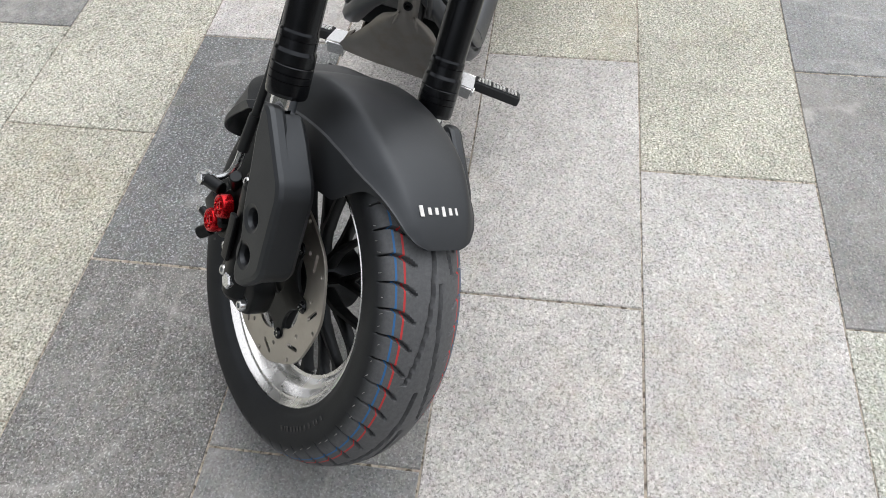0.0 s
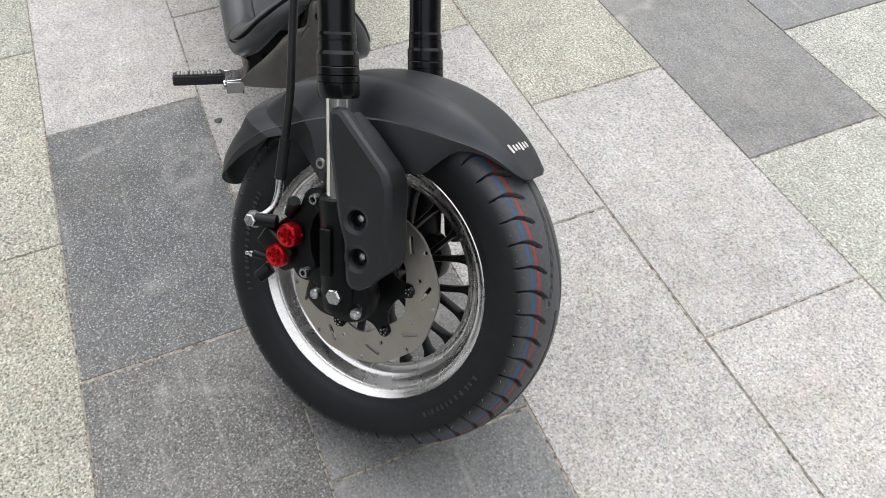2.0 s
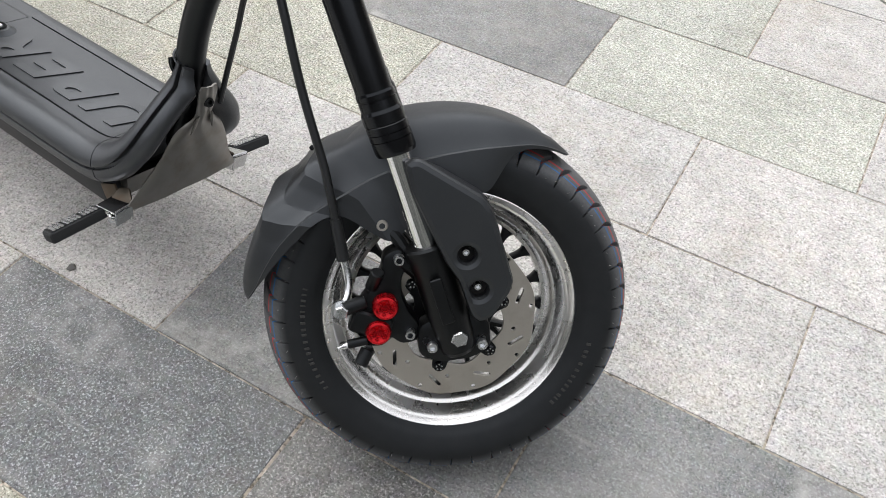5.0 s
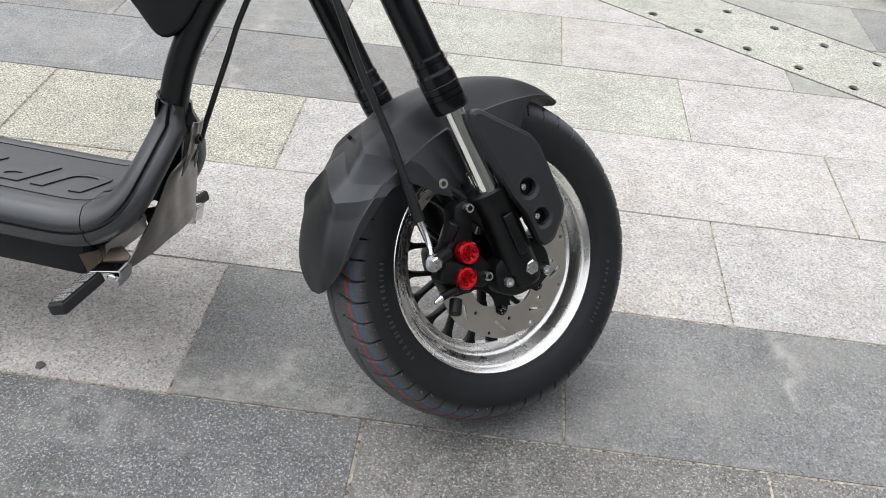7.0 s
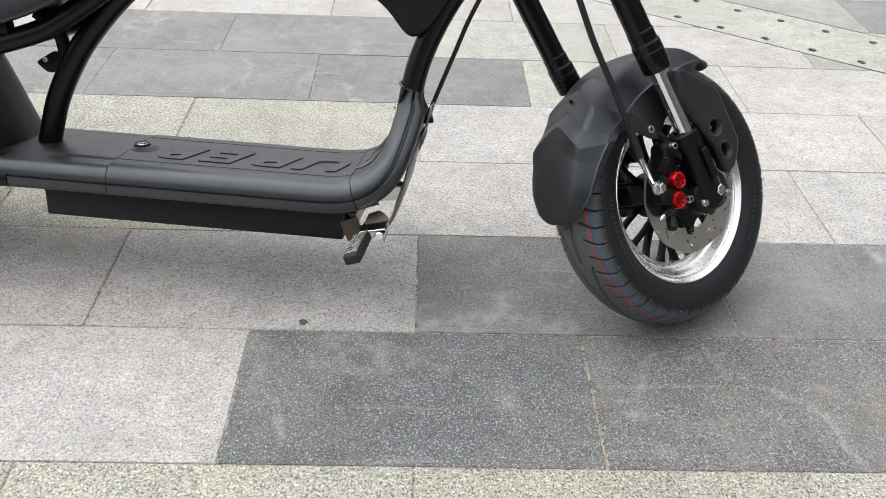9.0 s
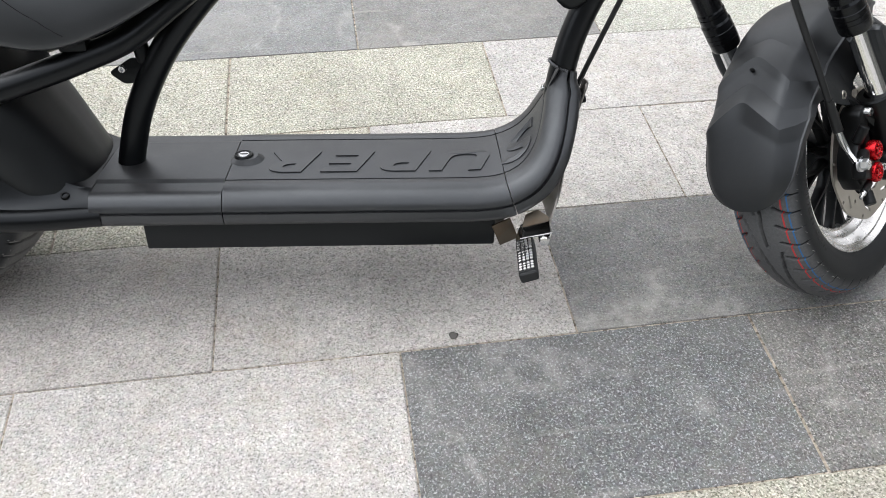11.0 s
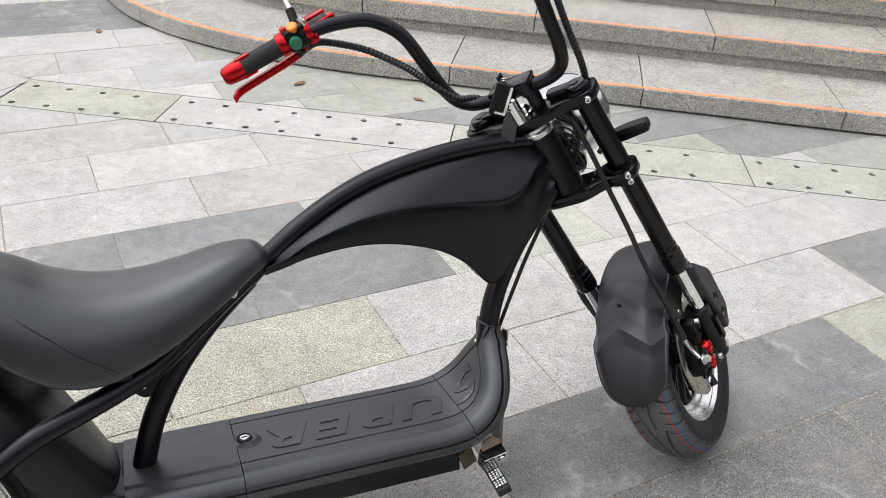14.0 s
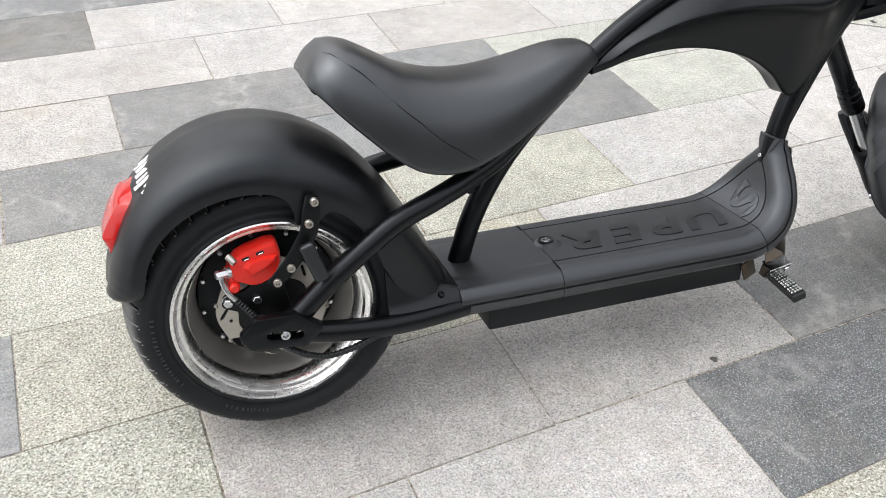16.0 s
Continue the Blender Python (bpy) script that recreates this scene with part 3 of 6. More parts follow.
for step in range(5):
    line, nrm = nose_line(TREAD * step)
    top = FIRST + RISE * step
    run = np.r_[0, np.cumsum(np.linalg.norm(np.diff(line, axis=0), axis=1))]
    at = run[np.argmin(np.linalg.norm(line - np.array((1.75 + 0.29 * step, 1.50 + 0.40 * step)), axis=1))] + 0.35 * step
    first = at % 0.89
    cuts = [first + 0.89 * k for k in range(-1, 14)]
    for a, b in zip(cuts, cuts[1:]):
        a, b = max(a, 0) + 0.0028, min(b, run[-1]) - 0.0028
        if b - a < 0.05:
            continue
        s = np.linspace(a, b, 10)
        P = np.stack([np.interp(s, run, line[:, k]) for k in (0, 1)], 1)
        N = np.stack([np.interp(s, run, nrm[:, k]) for k in (0, 1)], 1)
        G = []
        low = top - FACE
        for p, q in zip(P, N):
            col = [(0.014, low), (0, low + 0.002), (0, top - 0.004), (0.004, top), (0.25, top), (0.52, top), (0.52, top - 0.03), (0.52, low)]
            G.append([(p[0] + q[0] * u, p[1] + q[1] * u, z) for u, z in col])
        part("step_block", from_grid(G, close_v=True, cap=True), STEP, stairs, "", None, 25)
    G = [[(p[0] + q[0] * u, p[1] + q[1] * u, z) for u, z in ((0.004, top + 0.0005), (0.005, top + 0.002), (0.027, top + 0.002), (0.028, top + 0.0005))] for p, q in zip(line, nrm)]
    part("edge_line", from_grid(G), NOSING, stairs, "worn orange painted line")
    G = [[(p[0] + q[0] * u, p[1] + q[1] * u, z) for u, z in ((0.022, top - RISE - 0.02), (0.022, top - FACE + 0.005), (0.4, top - FACE + 0.005), (0.4, top - RISE - 0.02))] for p, q in zip(line, nrm)]
    part("riser", from_grid(G, close_v=True, cap=True), STEP, stairs)


# ---- the scooter ----
# Its own axes: x ahead, y to its left, z up, the origin on the ground under the headstock.
LEAN, HEADING = 14.29, -6.30
scooter = new("electric_scooter")
scooter.matrix_basis = pose(0, -0.1732, 0, 0, 0, HEADING) @ pose(0, 0, 0, -LEAN, 0, 0)
tagged(scooter, "matt black electric chopper scooter leaning on its stand, its handlebar turned", "scooter")
# the steered front: z up the steering axis, x ahead of it, turned to the left
STEER = pose(0.296, 0, 0.412) @ pose(0, 0, 0, 0, -31.6, 0) @ pose(0, 0, 0, 0, 0, 43)


def both(name, bm, mat, parent, label="", m=None, angle=35):
    """The part and its mirror image on the other side."""
    c = mirrored(bm)
    return part(name, bm, mat, parent, label, m, angle), part(name, c, mat, parent, label, m, angle)


# -- wheels --
def tyre_mesh(R, half, bead_r, bead_half, crown, count, front):
    """A tyre with cut tread grooves, round y."""
    steps, rows = 1320, 112 if front else 60
    # profile from the inner right bead over the tread to the left bead
    prof = [(bead_r, -bead_half), (bead_r + 0.006, -bead_half - 0.004), (bead_r + 0.016, -half * 0.93), (bead_r + (R - bead_r) * 0.45, -half), (R - crown * 1.05, -half * 0.965), (R - crown * 0.62, -half * 0.83), (R - crown * 0.26, -half * 0.56), (R - crown * 0.06, -half * 0.27), (R, 0)]
    prof = prof + [(r, -y) for r, y in prof[-2::-1]]
    P = spline(prof, rows)
    th = np.linspace(0, 2 * math.pi, steps, endpoint=False)
    r = np.repeat(P[None, :, 0], steps, 0)
    y = np.repeat(P[None, :, 1], steps, 0)
    a = np.abs(y) / half
    u = th[:, None] * count / (2 * math.pi)
    depth = np.zeros_like(r)
    on = r > R - crown * (1.5 if front else 1.15)

    def groove(centre, width, lo, hi, d):
        f = (u - centre + 0.5) % 1 - 0.5
        g = np.clip(1.2 - np.abs(f) / width, 0, 1) * np.clip((a - lo) / 0.04, 0, 1) * np.clip((hi - a) / 0.04, 0, 1)
        return np.minimum(g * 1.6, 1) * d

    side = np.sign(y)
    if front:
        # short slashes, widest near the middle, that hook over towards it
        depth = np.maximum(depth, groove(-1.8 * np.clip(0.84 - a, 0, 1) ** 1.5 + 0.10 * a + 0.25 * side, 0.026 + 0.056 * np.clip((0.93 - a) / 0.3, 0, 1) * np.clip((a - 0.40) / 0.12, 0.25, 1), 0.42, 0.985, 0.0065))
        # long curved grooves near the middle, one to every six short ones
        f = ((u / 6 + 0.33 * (side > 0)) % 1)
        want = 0.40 - 0.33 * np.sin(np.clip(f / 0.92, 0, 1) * math.pi / 2) ** 0.8
        g = np.clip(1.3 - np.abs(a - want) / (0.024 + 0.014 * np.sin(np.clip(f / 0.95, 0, 1) * math.pi)), 0, 1) * (f < 0.95)
        depth = np.maximum(depth, np.minimum(g * 1.5, 1) * 0.0055)
    else:
        depth = np.maximum(depth, groove(0.5 * a + 0.2 * side, 0.085, 0.45, 0.965, 0.0075))
        g = np.clip(1.2 - np.abs(a - 0.22) / 0.03, 0, 1)
        depth = np.maximum(depth, np.minimum(g * 1.5, 1) * 0.004)
    # cut straight into the surface
    g2 = np.gradient(P, axis=0)
    g2 /= np.linalg.norm(g2, axis=1)[:, None]
    cut_r, cut_y = g2[:, 1], -g2[:, 0]
    r = r - depth * on * cut_r[None, :]
    y = y - depth * on * cut_y[None, :]
    V = np.stack([r * np.cos(th)[:, None], y, r * np.sin(th)[:, None]], 2).reshape(-1, 3)
    i, j = np.meshgrid(np.arange(steps), np.arange(rows - 1), indexing="ij")
    i2 = (i + 1) % steps
    F = np.stack([i * rows + j, i * rows + j + 1, i2 * rows + j + 1, i2 * rows + j], 2).reshape(-1, 4)
    me = bpy.data.meshes.new("tyre")
    me.from_pydata(V.tolist(), [], F.tolist())
    me.update()
    return me


def wheel_part(name, me, mat, parent, m, label="", angle=50):
    ob = finish(name, me, mat, angle)
    ob.parent = parent
    if m is not None:
        ob.matrix_basis = m
    return tagged(ob, label)


AXLE_X, AXLE_Z = 0.033, -0.235
FRONT_AXLE = STEER @ pose(AXLE_X, -0.002, AXLE_Z)
REAR_AXLE = pose(-1.061, 0, 0.252)

# front wheel: the rim carries tyre, spokes, hub
face = [(0.1640, -0.0400), (0.1640, -0.0440), (0.1615, -0.0455), (0.1590, -0.0440), (0.1555, -0.0390), (0.1535, -0.0375), (0.1510, -0.0370), (0.1490, -0.0350), (0.1440, -0.0240), (0.1415, -0.0205), (0.1375, -0.0190), (0.1345, -0.0165), (0.1300, -0.0110), (0.1255, -0.0100), (0.1240, 0)]
face = face + [(r, -y) for r, y in face[-2::-1]]
front_wheel = part("front_wheel", turned(face + [(0.150, 0.03), (0.145, 0), (0.150, -0.03)], sides=120, closed=True), ALU, scooter, "front wheel with polished stepped aluminium rim", FRONT_AXLE, 30)
front_tyre = wheel_part("tyre", tyre_mesh(0.2390, 0.0575, 0.1615, 0.044, 0.028, 48, True), TYRE_F, front_wheel, None, "black front tyre with blue and red shoulder lines")
def spoke_bar(line, wide, deep):
    """A flat bar with softened edges along points (radius, angle)."""
    G = []
    for (r, a), w, h in zip(line, wide, deep):
        c, q = math.cos(a), math.sin(a)
        G.append([(r * c - w * q * e, f, r * q + w * c * e) for e, f in ((-1, -h * 0.6), (-0.65, -h), (0.65, -h), (1, -h * 0.6), (1, h * 0.6), (0.65, h), (-0.65, h), (-1, h * 0.6))])
    G = spline(np.array(G).reshape(len(G), -1), 12).reshape(12, 8, 3)
    return from_grid(G, close_v=True, cap=True)


# ten forked spokes: a stem from the hub that parts into two arms
for k in range(10):
    bm = spoke_bar([(0.030, 0), (0.046, 0), (0.060, 0), (0.072, 0)], (0.0080, 0.0055, 0.0050, 0.0058), (0.010, 0.009, 0.0085, 0.0080))
    for s in (-1, 1):
        add(bm, spoke_bar([(0.064, 0.02 * s), (0.082, 0.072 * s), (0.102, 0.118 * s), (0.117, 0.146 * s), (0.1275, 0.157 * s)], (0.0042, 0.0036, 0.0034, 0.0046, 0.0105), (0.009, 0.008, 0.0075, 0.0075, 0.0085)))
    part("spoke", bm, SATIN, front_wheel, "", pose(0, 0, 0, 0, 36 * k + 11, 0), 40)
part("hub", turned([(0, -0.052), (0.018, -0.052), (0.020, -0.050), (0.020, -0.044), (0.040, -0.042), (0.042, -0.036), (0.034, -0.02), (0.031, 0), (0.034, 0.02), (0.042, 0.04), (0.03, 0.048), (0, 0.05)], sides=48), SATIN, front_wheel, "black cast hub")


def disc(r_out, r_in, thick, n_slot, n_hole, petals):
    """A wavy brake disc with slots and holes."""
    out = [((r_out + 0.0012 * math.cos(petals * a)) * math.cos(a), (r_out + 0.0012 * math.cos(petals * a)) * math.sin(a)) for a in np.linspace(0, 2 * math.pi, 144, endpoint=False)]
    inn = [((r_in - 0.003 * math.cos(6 * a)) * math.cos(a), (r_in - 0.003 * math.cos(6 * a)) * math.sin(a)) for a in np.linspace(0, 2 * math.pi, 72, endpoint=False)]
    holes = [inn]
    mid = (r_out + r_in) / 2 + 0.004
    for k in range(n_slot):
        a = 2 * math.pi * k / n_slot
        holes.append(slot(mid * math.cos(a), mid * math.sin(a), 0.024, 0.0058, a + 0.95, 4))
    for k in range(n_hole):
        a = 2 * math.pi * (k + 0.5) / n_hole
        r = mid + (0.012 if k % 2 else -0.008)
        holes.append(ring(r * math.cos(a), r * math.sin(a), 0.0034, 10))
    return plate(out, holes, thick, 0.0005)


bm = disc(0.107, 0.0655, 0.004, 9, 18, 9)
bm.transform(Matrix.Translation((0, -0.056, 0)))
part("brake_disc", bm, STEEL, front_wheel, "slotted and drilled steel brake disc", None, 20)
outline = []
for k in range(6):
    a = 2 * math.pi * k / 6
    for da, r in ((-0.34, 0.050), (-0.17, 0.058), (-0.11, 0.0735), (0.11, 0.0735), (0.17, 0.058), (0.34, 0.050)):
        outline.append((r * math.cos(a + da), r * math.sin(a + da)))
bm = plate(rounded(outline, 0.004, 2), [ring(0, 0, 0.02, 24)], 0.005, 0.0007)
bm.transform(Matrix.Translation((0, -0.057, 0)))
part("disc_carrier", bm, SATIN, front_wheel, "black disc carrier", None, 20)
for k in range(6):
    a = 2 * math.pi * k / 6
    p = (0.0685 * math.cos(a), 0.0685 * math.sin(a))
    bm = turned([(0, -0.0625), (0.0052, -0.0625), (0.0072, -0.0605), (0.0072, -0.058), (0, -0.058)], (p[0], 0, p[1]), sides=20)
    button = part("disc_button", bm, GLOSS, front_wheel)
    dots = bmesh.new()
    for j in range(5):
        b = 2 * math.pi * j / 5
        add(dots, turned([(0, -0.0632), (0.0011, -0.0632), (0.0011, -0.0620), (0, -0.0620)], (p[0] + 0.0036 * math.cos(b), 0, p[1] + 0.0036 * math.sin(b)), sides=8))
    part("rivet", dots, ZINC, button)



def sidewall_marks(parent, R, half, runs, seed):
    """Raised lettering too worn to read, as plain bars, and the fine moulding whiskers along the shoulder."""
    pick = random.Random(seed)
    bars, hairs = bmesh.new(), bmesh.new()
    for a0, a1, r in runs:
        a = a0
        while a < a1:
            wd = pick.uniform(0.0025, 0.0055)
            b = block(0.0062, 0.0012, wd * 0.7, (0, 0, 0), 0.0003, 1)
            b.transform(Matrix.Rotation(radians(-a), 4, "Y") @ Matrix.Translation((r, -half + 0.0008, 0)))
            add(bars, b)
            a += math.degrees((wd + pick.uniform(0.002, 0.006)) / r)
    tagged(part("sidewall_lettering", bars, CHALKED, parent, "raised worn lettering"), kind="stuff")
    for k in range(70):
        a = 2 * math.pi * (k + pick.uniform(-0.25, 0.25)) / 70
        r = R + pick.uniform(-0.004, 0.004)
        y = -half * 0.955
        c, q = math.cos(a), math.sin(a)
        tip = pick.uniform(0.0025, 0.0055)
        add(hairs, tube([(r * c, y, r * q), ((r + tip * 0.4) * c, y - tip, (r + tip * 0.4) * q)], [0.0005, 0.0003], 2, 4, True, False))
    tagged(part("mould_whiskers", hairs, WHISKER_LIT_LIP, parent, "fine rubber moulding whiskers"), kind="stuff")


sidewall_marks(front_tyre, 0.2130, 0.0575, ((150, 196, 0.186), (300, 330, 0.186)), 3)

# rear wheel: deep polished barrel, hub motor, disc
face = [(0.1640, -0.108), (0.1640, -0.1135), (0.1612, -0.1150), (0.1580, -0.1135), (0.1535, -0.1065), (0.1515, -0.1045), (0.1470, -0.1035), (0.1452, -0.1015), (0.1400, -0.0900), (0.1375, -0.0820), (0.1362, -0.0700), (0.1345, -0.0400), (0.1335, -0.020), (0.1330, 0)]
face = face + [(r, -y) for r, y in face[-2::-1]]
rear_wheel = part("rear_wheel", turned(face + [(0.152, 0.09), (0.142, 0), (0.152, -0.09)], sides=120, closed=True), ALU, scooter, "rear wheel with deep polished aluminium rim", REAR_AXLE, 30)
rear_tyre = wheel_part("tyre", tyre_mesh(0.2362, 0.1130, 0.1615, 0.1115, 0.026, 46, False), TYRE_R, rear_wheel, None, "wide black rear tyre")
# dusty shoulder-groove lips, painted pale like lit walls, each with moulding nubs at its end
lips = bmesh.new()
for k in range(46):
    line = []
    for f in np.linspace(0.80, 0.955, 6):
        r = float(np.interp(f, (0.56, 0.83, 0.965), (0.2294, 0.2201, 0.2089))) + 0.0002
        a = 2 * math.pi * (k + 0.5 * f - 0.2 + 0.10 - 0.30 * (f - 0.80)) / 46
        line.append((r * math.cos(a), -0.1130 * f - 0.0006, r * math.sin(a)))
    add(lips, tube(line, [0.0006, 0.0011, 0.0011, 0.0007], 8, 5, True, False))
    for da in (0.020,):
        a = math.atan2(line[-1][2], line[-1][0]) + da
        add(lips, block(0.003, 0.002, 0.0015, (0.2085 * math.cos(a), -0.1098, 0.2085 * math.sin(a)), 0.0004, 1))
tagged(part("lit_groove_lips", lips, WHISKER_LIT_LIP, rear_tyre, "dusty lips of the shoulder grooves, painted pale as if lit"), kind="stuff")
sidewall_marks(rear_tyre, 0.2150, 0.1130, ((172, 214, 0.190), (238, 262, 0.186)), 5)
part("rim_barrel", turned([(0.1358, -0.0765), (0.1330, -0.068), (0.1285, -0.052), (0.1235, -0.037), (0.1195, -0.026), (0.1180, -0.020)], sides=96), BRUSHED, rear_wheel, "brushed inner wall of the rim")
part("hub_motor", turned([(0, -0.040), (0.060, -0.036), (0.108, -0.031), (0.1165, -0.028), (0.1185, -0.022), (0.1185, 0.022), (0.118, 0.034), (0.10, 0.045), (0, 0.06)], sides=72), SATIN, rear_wheel, "black electric hub motor")
bm = bmesh.new()
for k in range(12):
    a = 2 * math.pi * (k + 0.3) / 12
    add(bm, turned([(0, -0.036), (0.003, -0.036), (0.0045, -0.0335), (0.0045, -0.026), (0, -0.026)], (0.111 * math.cos(a), 0, 0.111 * math.sin(a)), sides=12))
tagged(part("motor_screws", bm, ZINC, rear_wheel), kind="stuff")
bm = disc(0.090, 0.060, 0.004, 8, 16, 8)
bm.transform(Matrix.Translation((0, -0.082, 0)))
part("brake_disc", bm, STEEL, rear_wheel, "drilled steel rear brake disc", None, 20)
part("disc_carrier", turned([(0, -0.086), (0.05, -0.086), (0.063, -0.0805), (0.063, -0.078), (0.045, -0.03), (0, -0.03)], sides=40), SATIN, rear_wheel)

# -- frame tubes --
SPINE = [(-0.50, 0, 0.548), (-0.455, 0, 0.588), (-0.384, 0, 0.642), (-0.30, 0, 0.690), (-0.214, 0, 0.721), (-0.10, 0, 0.744), (0.0, 0, 0.752), (0.075, 0, 0.752)]
chassis = part("frame", tube(SPINE, 0.0185, 60, 20), MATT, scooter, "matt black tubular steel frame")
DOWN = [(0.112, 0, 0.652), (0.075, 0, 0.605), (0.035, 0, 0.550), (0.004, 0, 0.490), (-0.018, 0, 0.430), (-0.030, 0, 0.37), (-0.040, 0, 0.30), (-0.058, 0, 0.235)]
part("down_tube", tube(DOWN, 0.0205, 50, 20), MATT, chassis)
part("strut", tube([(-0.712, 0, 0.205), (-0.703, 0, 0.245), (-0.676, 0, 0.325), (-0.628, 0, 0.410), (-0.566, 0, 0.485), (-0.49, 0, 0.557)], 0.0205, 44, 20), MATT, chassis, "curved black seat strut")
both("seat_stay", tube([(-1.060, -0.155, 0.248), (-1.035, -0.155, 0.263), (-0.985, -0.148, 0.305), (-0.93, -0.140, 0.344), (-0.857, -0.126, 0.387), (-0.780, -0.108, 0.411), (-0.722, -0.090, 0.428), (-0.655, -0.066, 0.452), (-0.595, -0.043, 0.492), (-0.54, -0.028, 0.532), (-0.49, -0.014, 0.566)], 0.0185, 60, 18), MATT, chassis)
both("chain_stay", tube([(-1.02, -0.155, 0.236), (-0.98, -0.151, 0.225), (-0.90, -0.139, 0.209), (-0.82, -0.124, 0.200), (-0.73, -0.104, 0.196)], 0.0185, 30, 18), MATT, chassis)
out = rounded([(-1.122, 0.258), (-1.096, 0.284), (-1.036, 0.282), (-0.996, 0.254), (-1.024, 0.228), (-1.108, 0.236)], 0.004, 3)
bm = plate(out, [slot(-1.055, 0.2515, 0.062, 0.018, -0.14, 6)], 0.020, 0.0025)
bm.transform(Matrix.Translation((0, -0.172, 0)))
both("dropout", bm, MATT, chassis, "black axle plate", None, 25)
both("axle_nut", bolt((-1.055, -0.168, 0.252), (-1.055, -0.184, 0.252), 0.0085, False), ZINC, chassis)
# head tube and cups
HEAD = pose(0.296, 0, 0.412) @ pose(0, 0, 0, 0, -31.6, 0)
part("head_tube", turned([(0.020, 0.275), (0.0315, 0.275), (0.0335, 0.28), (0.0315, 0.285), (0.0315, 0.415), (0.020, 0.415)], axis="z", sides=32), MATT, chassis, "", HEAD)
part("headset_cup", turned([(0.015, 0.413), (0.034, 0.413), (0.036, 0.416), (0.036, 0.424), (0.033, 0.427), (0.033, 0.433), (0.029, 0.436), (0.015, 0.436)], axis="z", sides=32), ZINC, chassis, "zinc headset cup", HEAD)

# -- tank panel between spine and down tube --
stations = [  # x, top, crease height, crease half width, belly
    (-0.462, 0.578, 0.570, 0.010, 0.563), (-0.425, 0.606, 0.588, 0.024, 0.572), (-0.38, 0.637, 0.618, 0.036, 0.584), (-0.30, 0.681, 0.649, 0.049, 0.593), (-0.22, 0.710, 0.663, 0.057, 0.586),
    (-0.14, 0.728, 0.664, 0.062, 0.563), (-0.08, 0.736, 0.661, 0.064, 0.526), (-0.035, 0.741, 0.658, 0.064, 0.480), (0.000, 0.744, 0.663, 0.061, 0.496), (0.030, 0.745, 0.682, 0.052, 0.541), (0.058, 0.744, 0.708, 0.038, 0.582), (0.085, 0.735, 0.712, 0.026, 0.622), (0.105, 0.712, 0.69, 0.018, 0.652)]
S = spline(stations, 60)
G = []
for x, zt, zc, w, zb in S:
    w *= 1.10
    zs = zt - min(0.002, 0.2 * (zt - zc))
    y0 = min(0.0135, 0.6 * w)
    half = [(0.005, zs - 0.001), (y0, zs), (y0 + 0.36 * (w - y0), zs - 0.27 * (zs - zc)), (y0 + 0.70 * (w - y0), zs - 0.60 * (zs - zc)), (y0 + 0.93 * (w - y0), zs - 0.87 * (zs - zc)), (w, zc), (w * 0.97, zc - 0.05 * (zc - zb)), (w * 0.80, zc - 0.17 * (zc - zb)), (0.50 * w + 0.006, zc - 0.45 * (zc - zb)), (0.024 + 0.05 * w, zb + 0.016), (0.0245, zb + 0.004), (0.020, zb), (0.008, zb + 0.001)]
    half = spline(half, 48)
    G.append([(x, -y, z) for y, z in half] + [(x, y, z) for y, z in half[::-1]])
part("tank_panel", from_grid(G, close_v=True, cap=True), MATT, scooter, "matt black sculpted tank cover", None, 60)

# -- seat --
stations = [  # x, top, edge height, half width, centre of the underside
    (-0.452, 0.598, 0.590, 0.022, 0.582), (-0.462, 0.612, 0.588, 0.038, 0.575), (-0.482, 0.622, 0.580, 0.052, 0.567), (-0.530, 0.619, 0.552, 0.076, 0.548), (-0.600, 0.602, 0.510, 0.100, 0.516), (-0.665, 0.591, 0.478, 0.117, 0.490),
    (-0.735, 0.592, 0.458, 0.128, 0.472), (-0.800, 0.609, 0.466, 0.133, 0.474), (-0.850, 0.635, 0.496, 0.132, 0.500), (-0.890, 0.654, 0.532, 0.126, 0.536), (-0.925, 0.657, 0.566, 0.113, 0.574), (-0.950, 0.642, 0.592, 0.094, 0.598), (-0.966, 0.620, 0.606, 0.068, 0.607)]
S = spline(stations, 70)
G = []
for x, zt, ze, w, zu in S:
    h = zt - ze
    half = [(0.0, zt), (w * 0.30, zt - 0.012 * h), (w * 0.56, zt - 0.07 * h), (w * 0.76, zt - 0.22 * h), (w * 0.895, zt - 0.45 * h), (w * 0.97, zt - 0.72 * h), (w, zt - 0.93 * h), (w * 0.985, ze), (w * 0.90, ze - 0.002), (w * 0.6, 0.5 * (ze + zu)), (0, zu)]
    half = spline(half, 34)
    G.append([(x, -y, z) for y, z in half] + [(x, y, z) for y, z in half[-2:0:-1]])
seat = part("seat", from_grid(G, close_v=True, cap=True), LEATHER, scooter, "black leatherette solo saddle with a swept-up back", None, 70)
SEAT = spline(stations, 200)
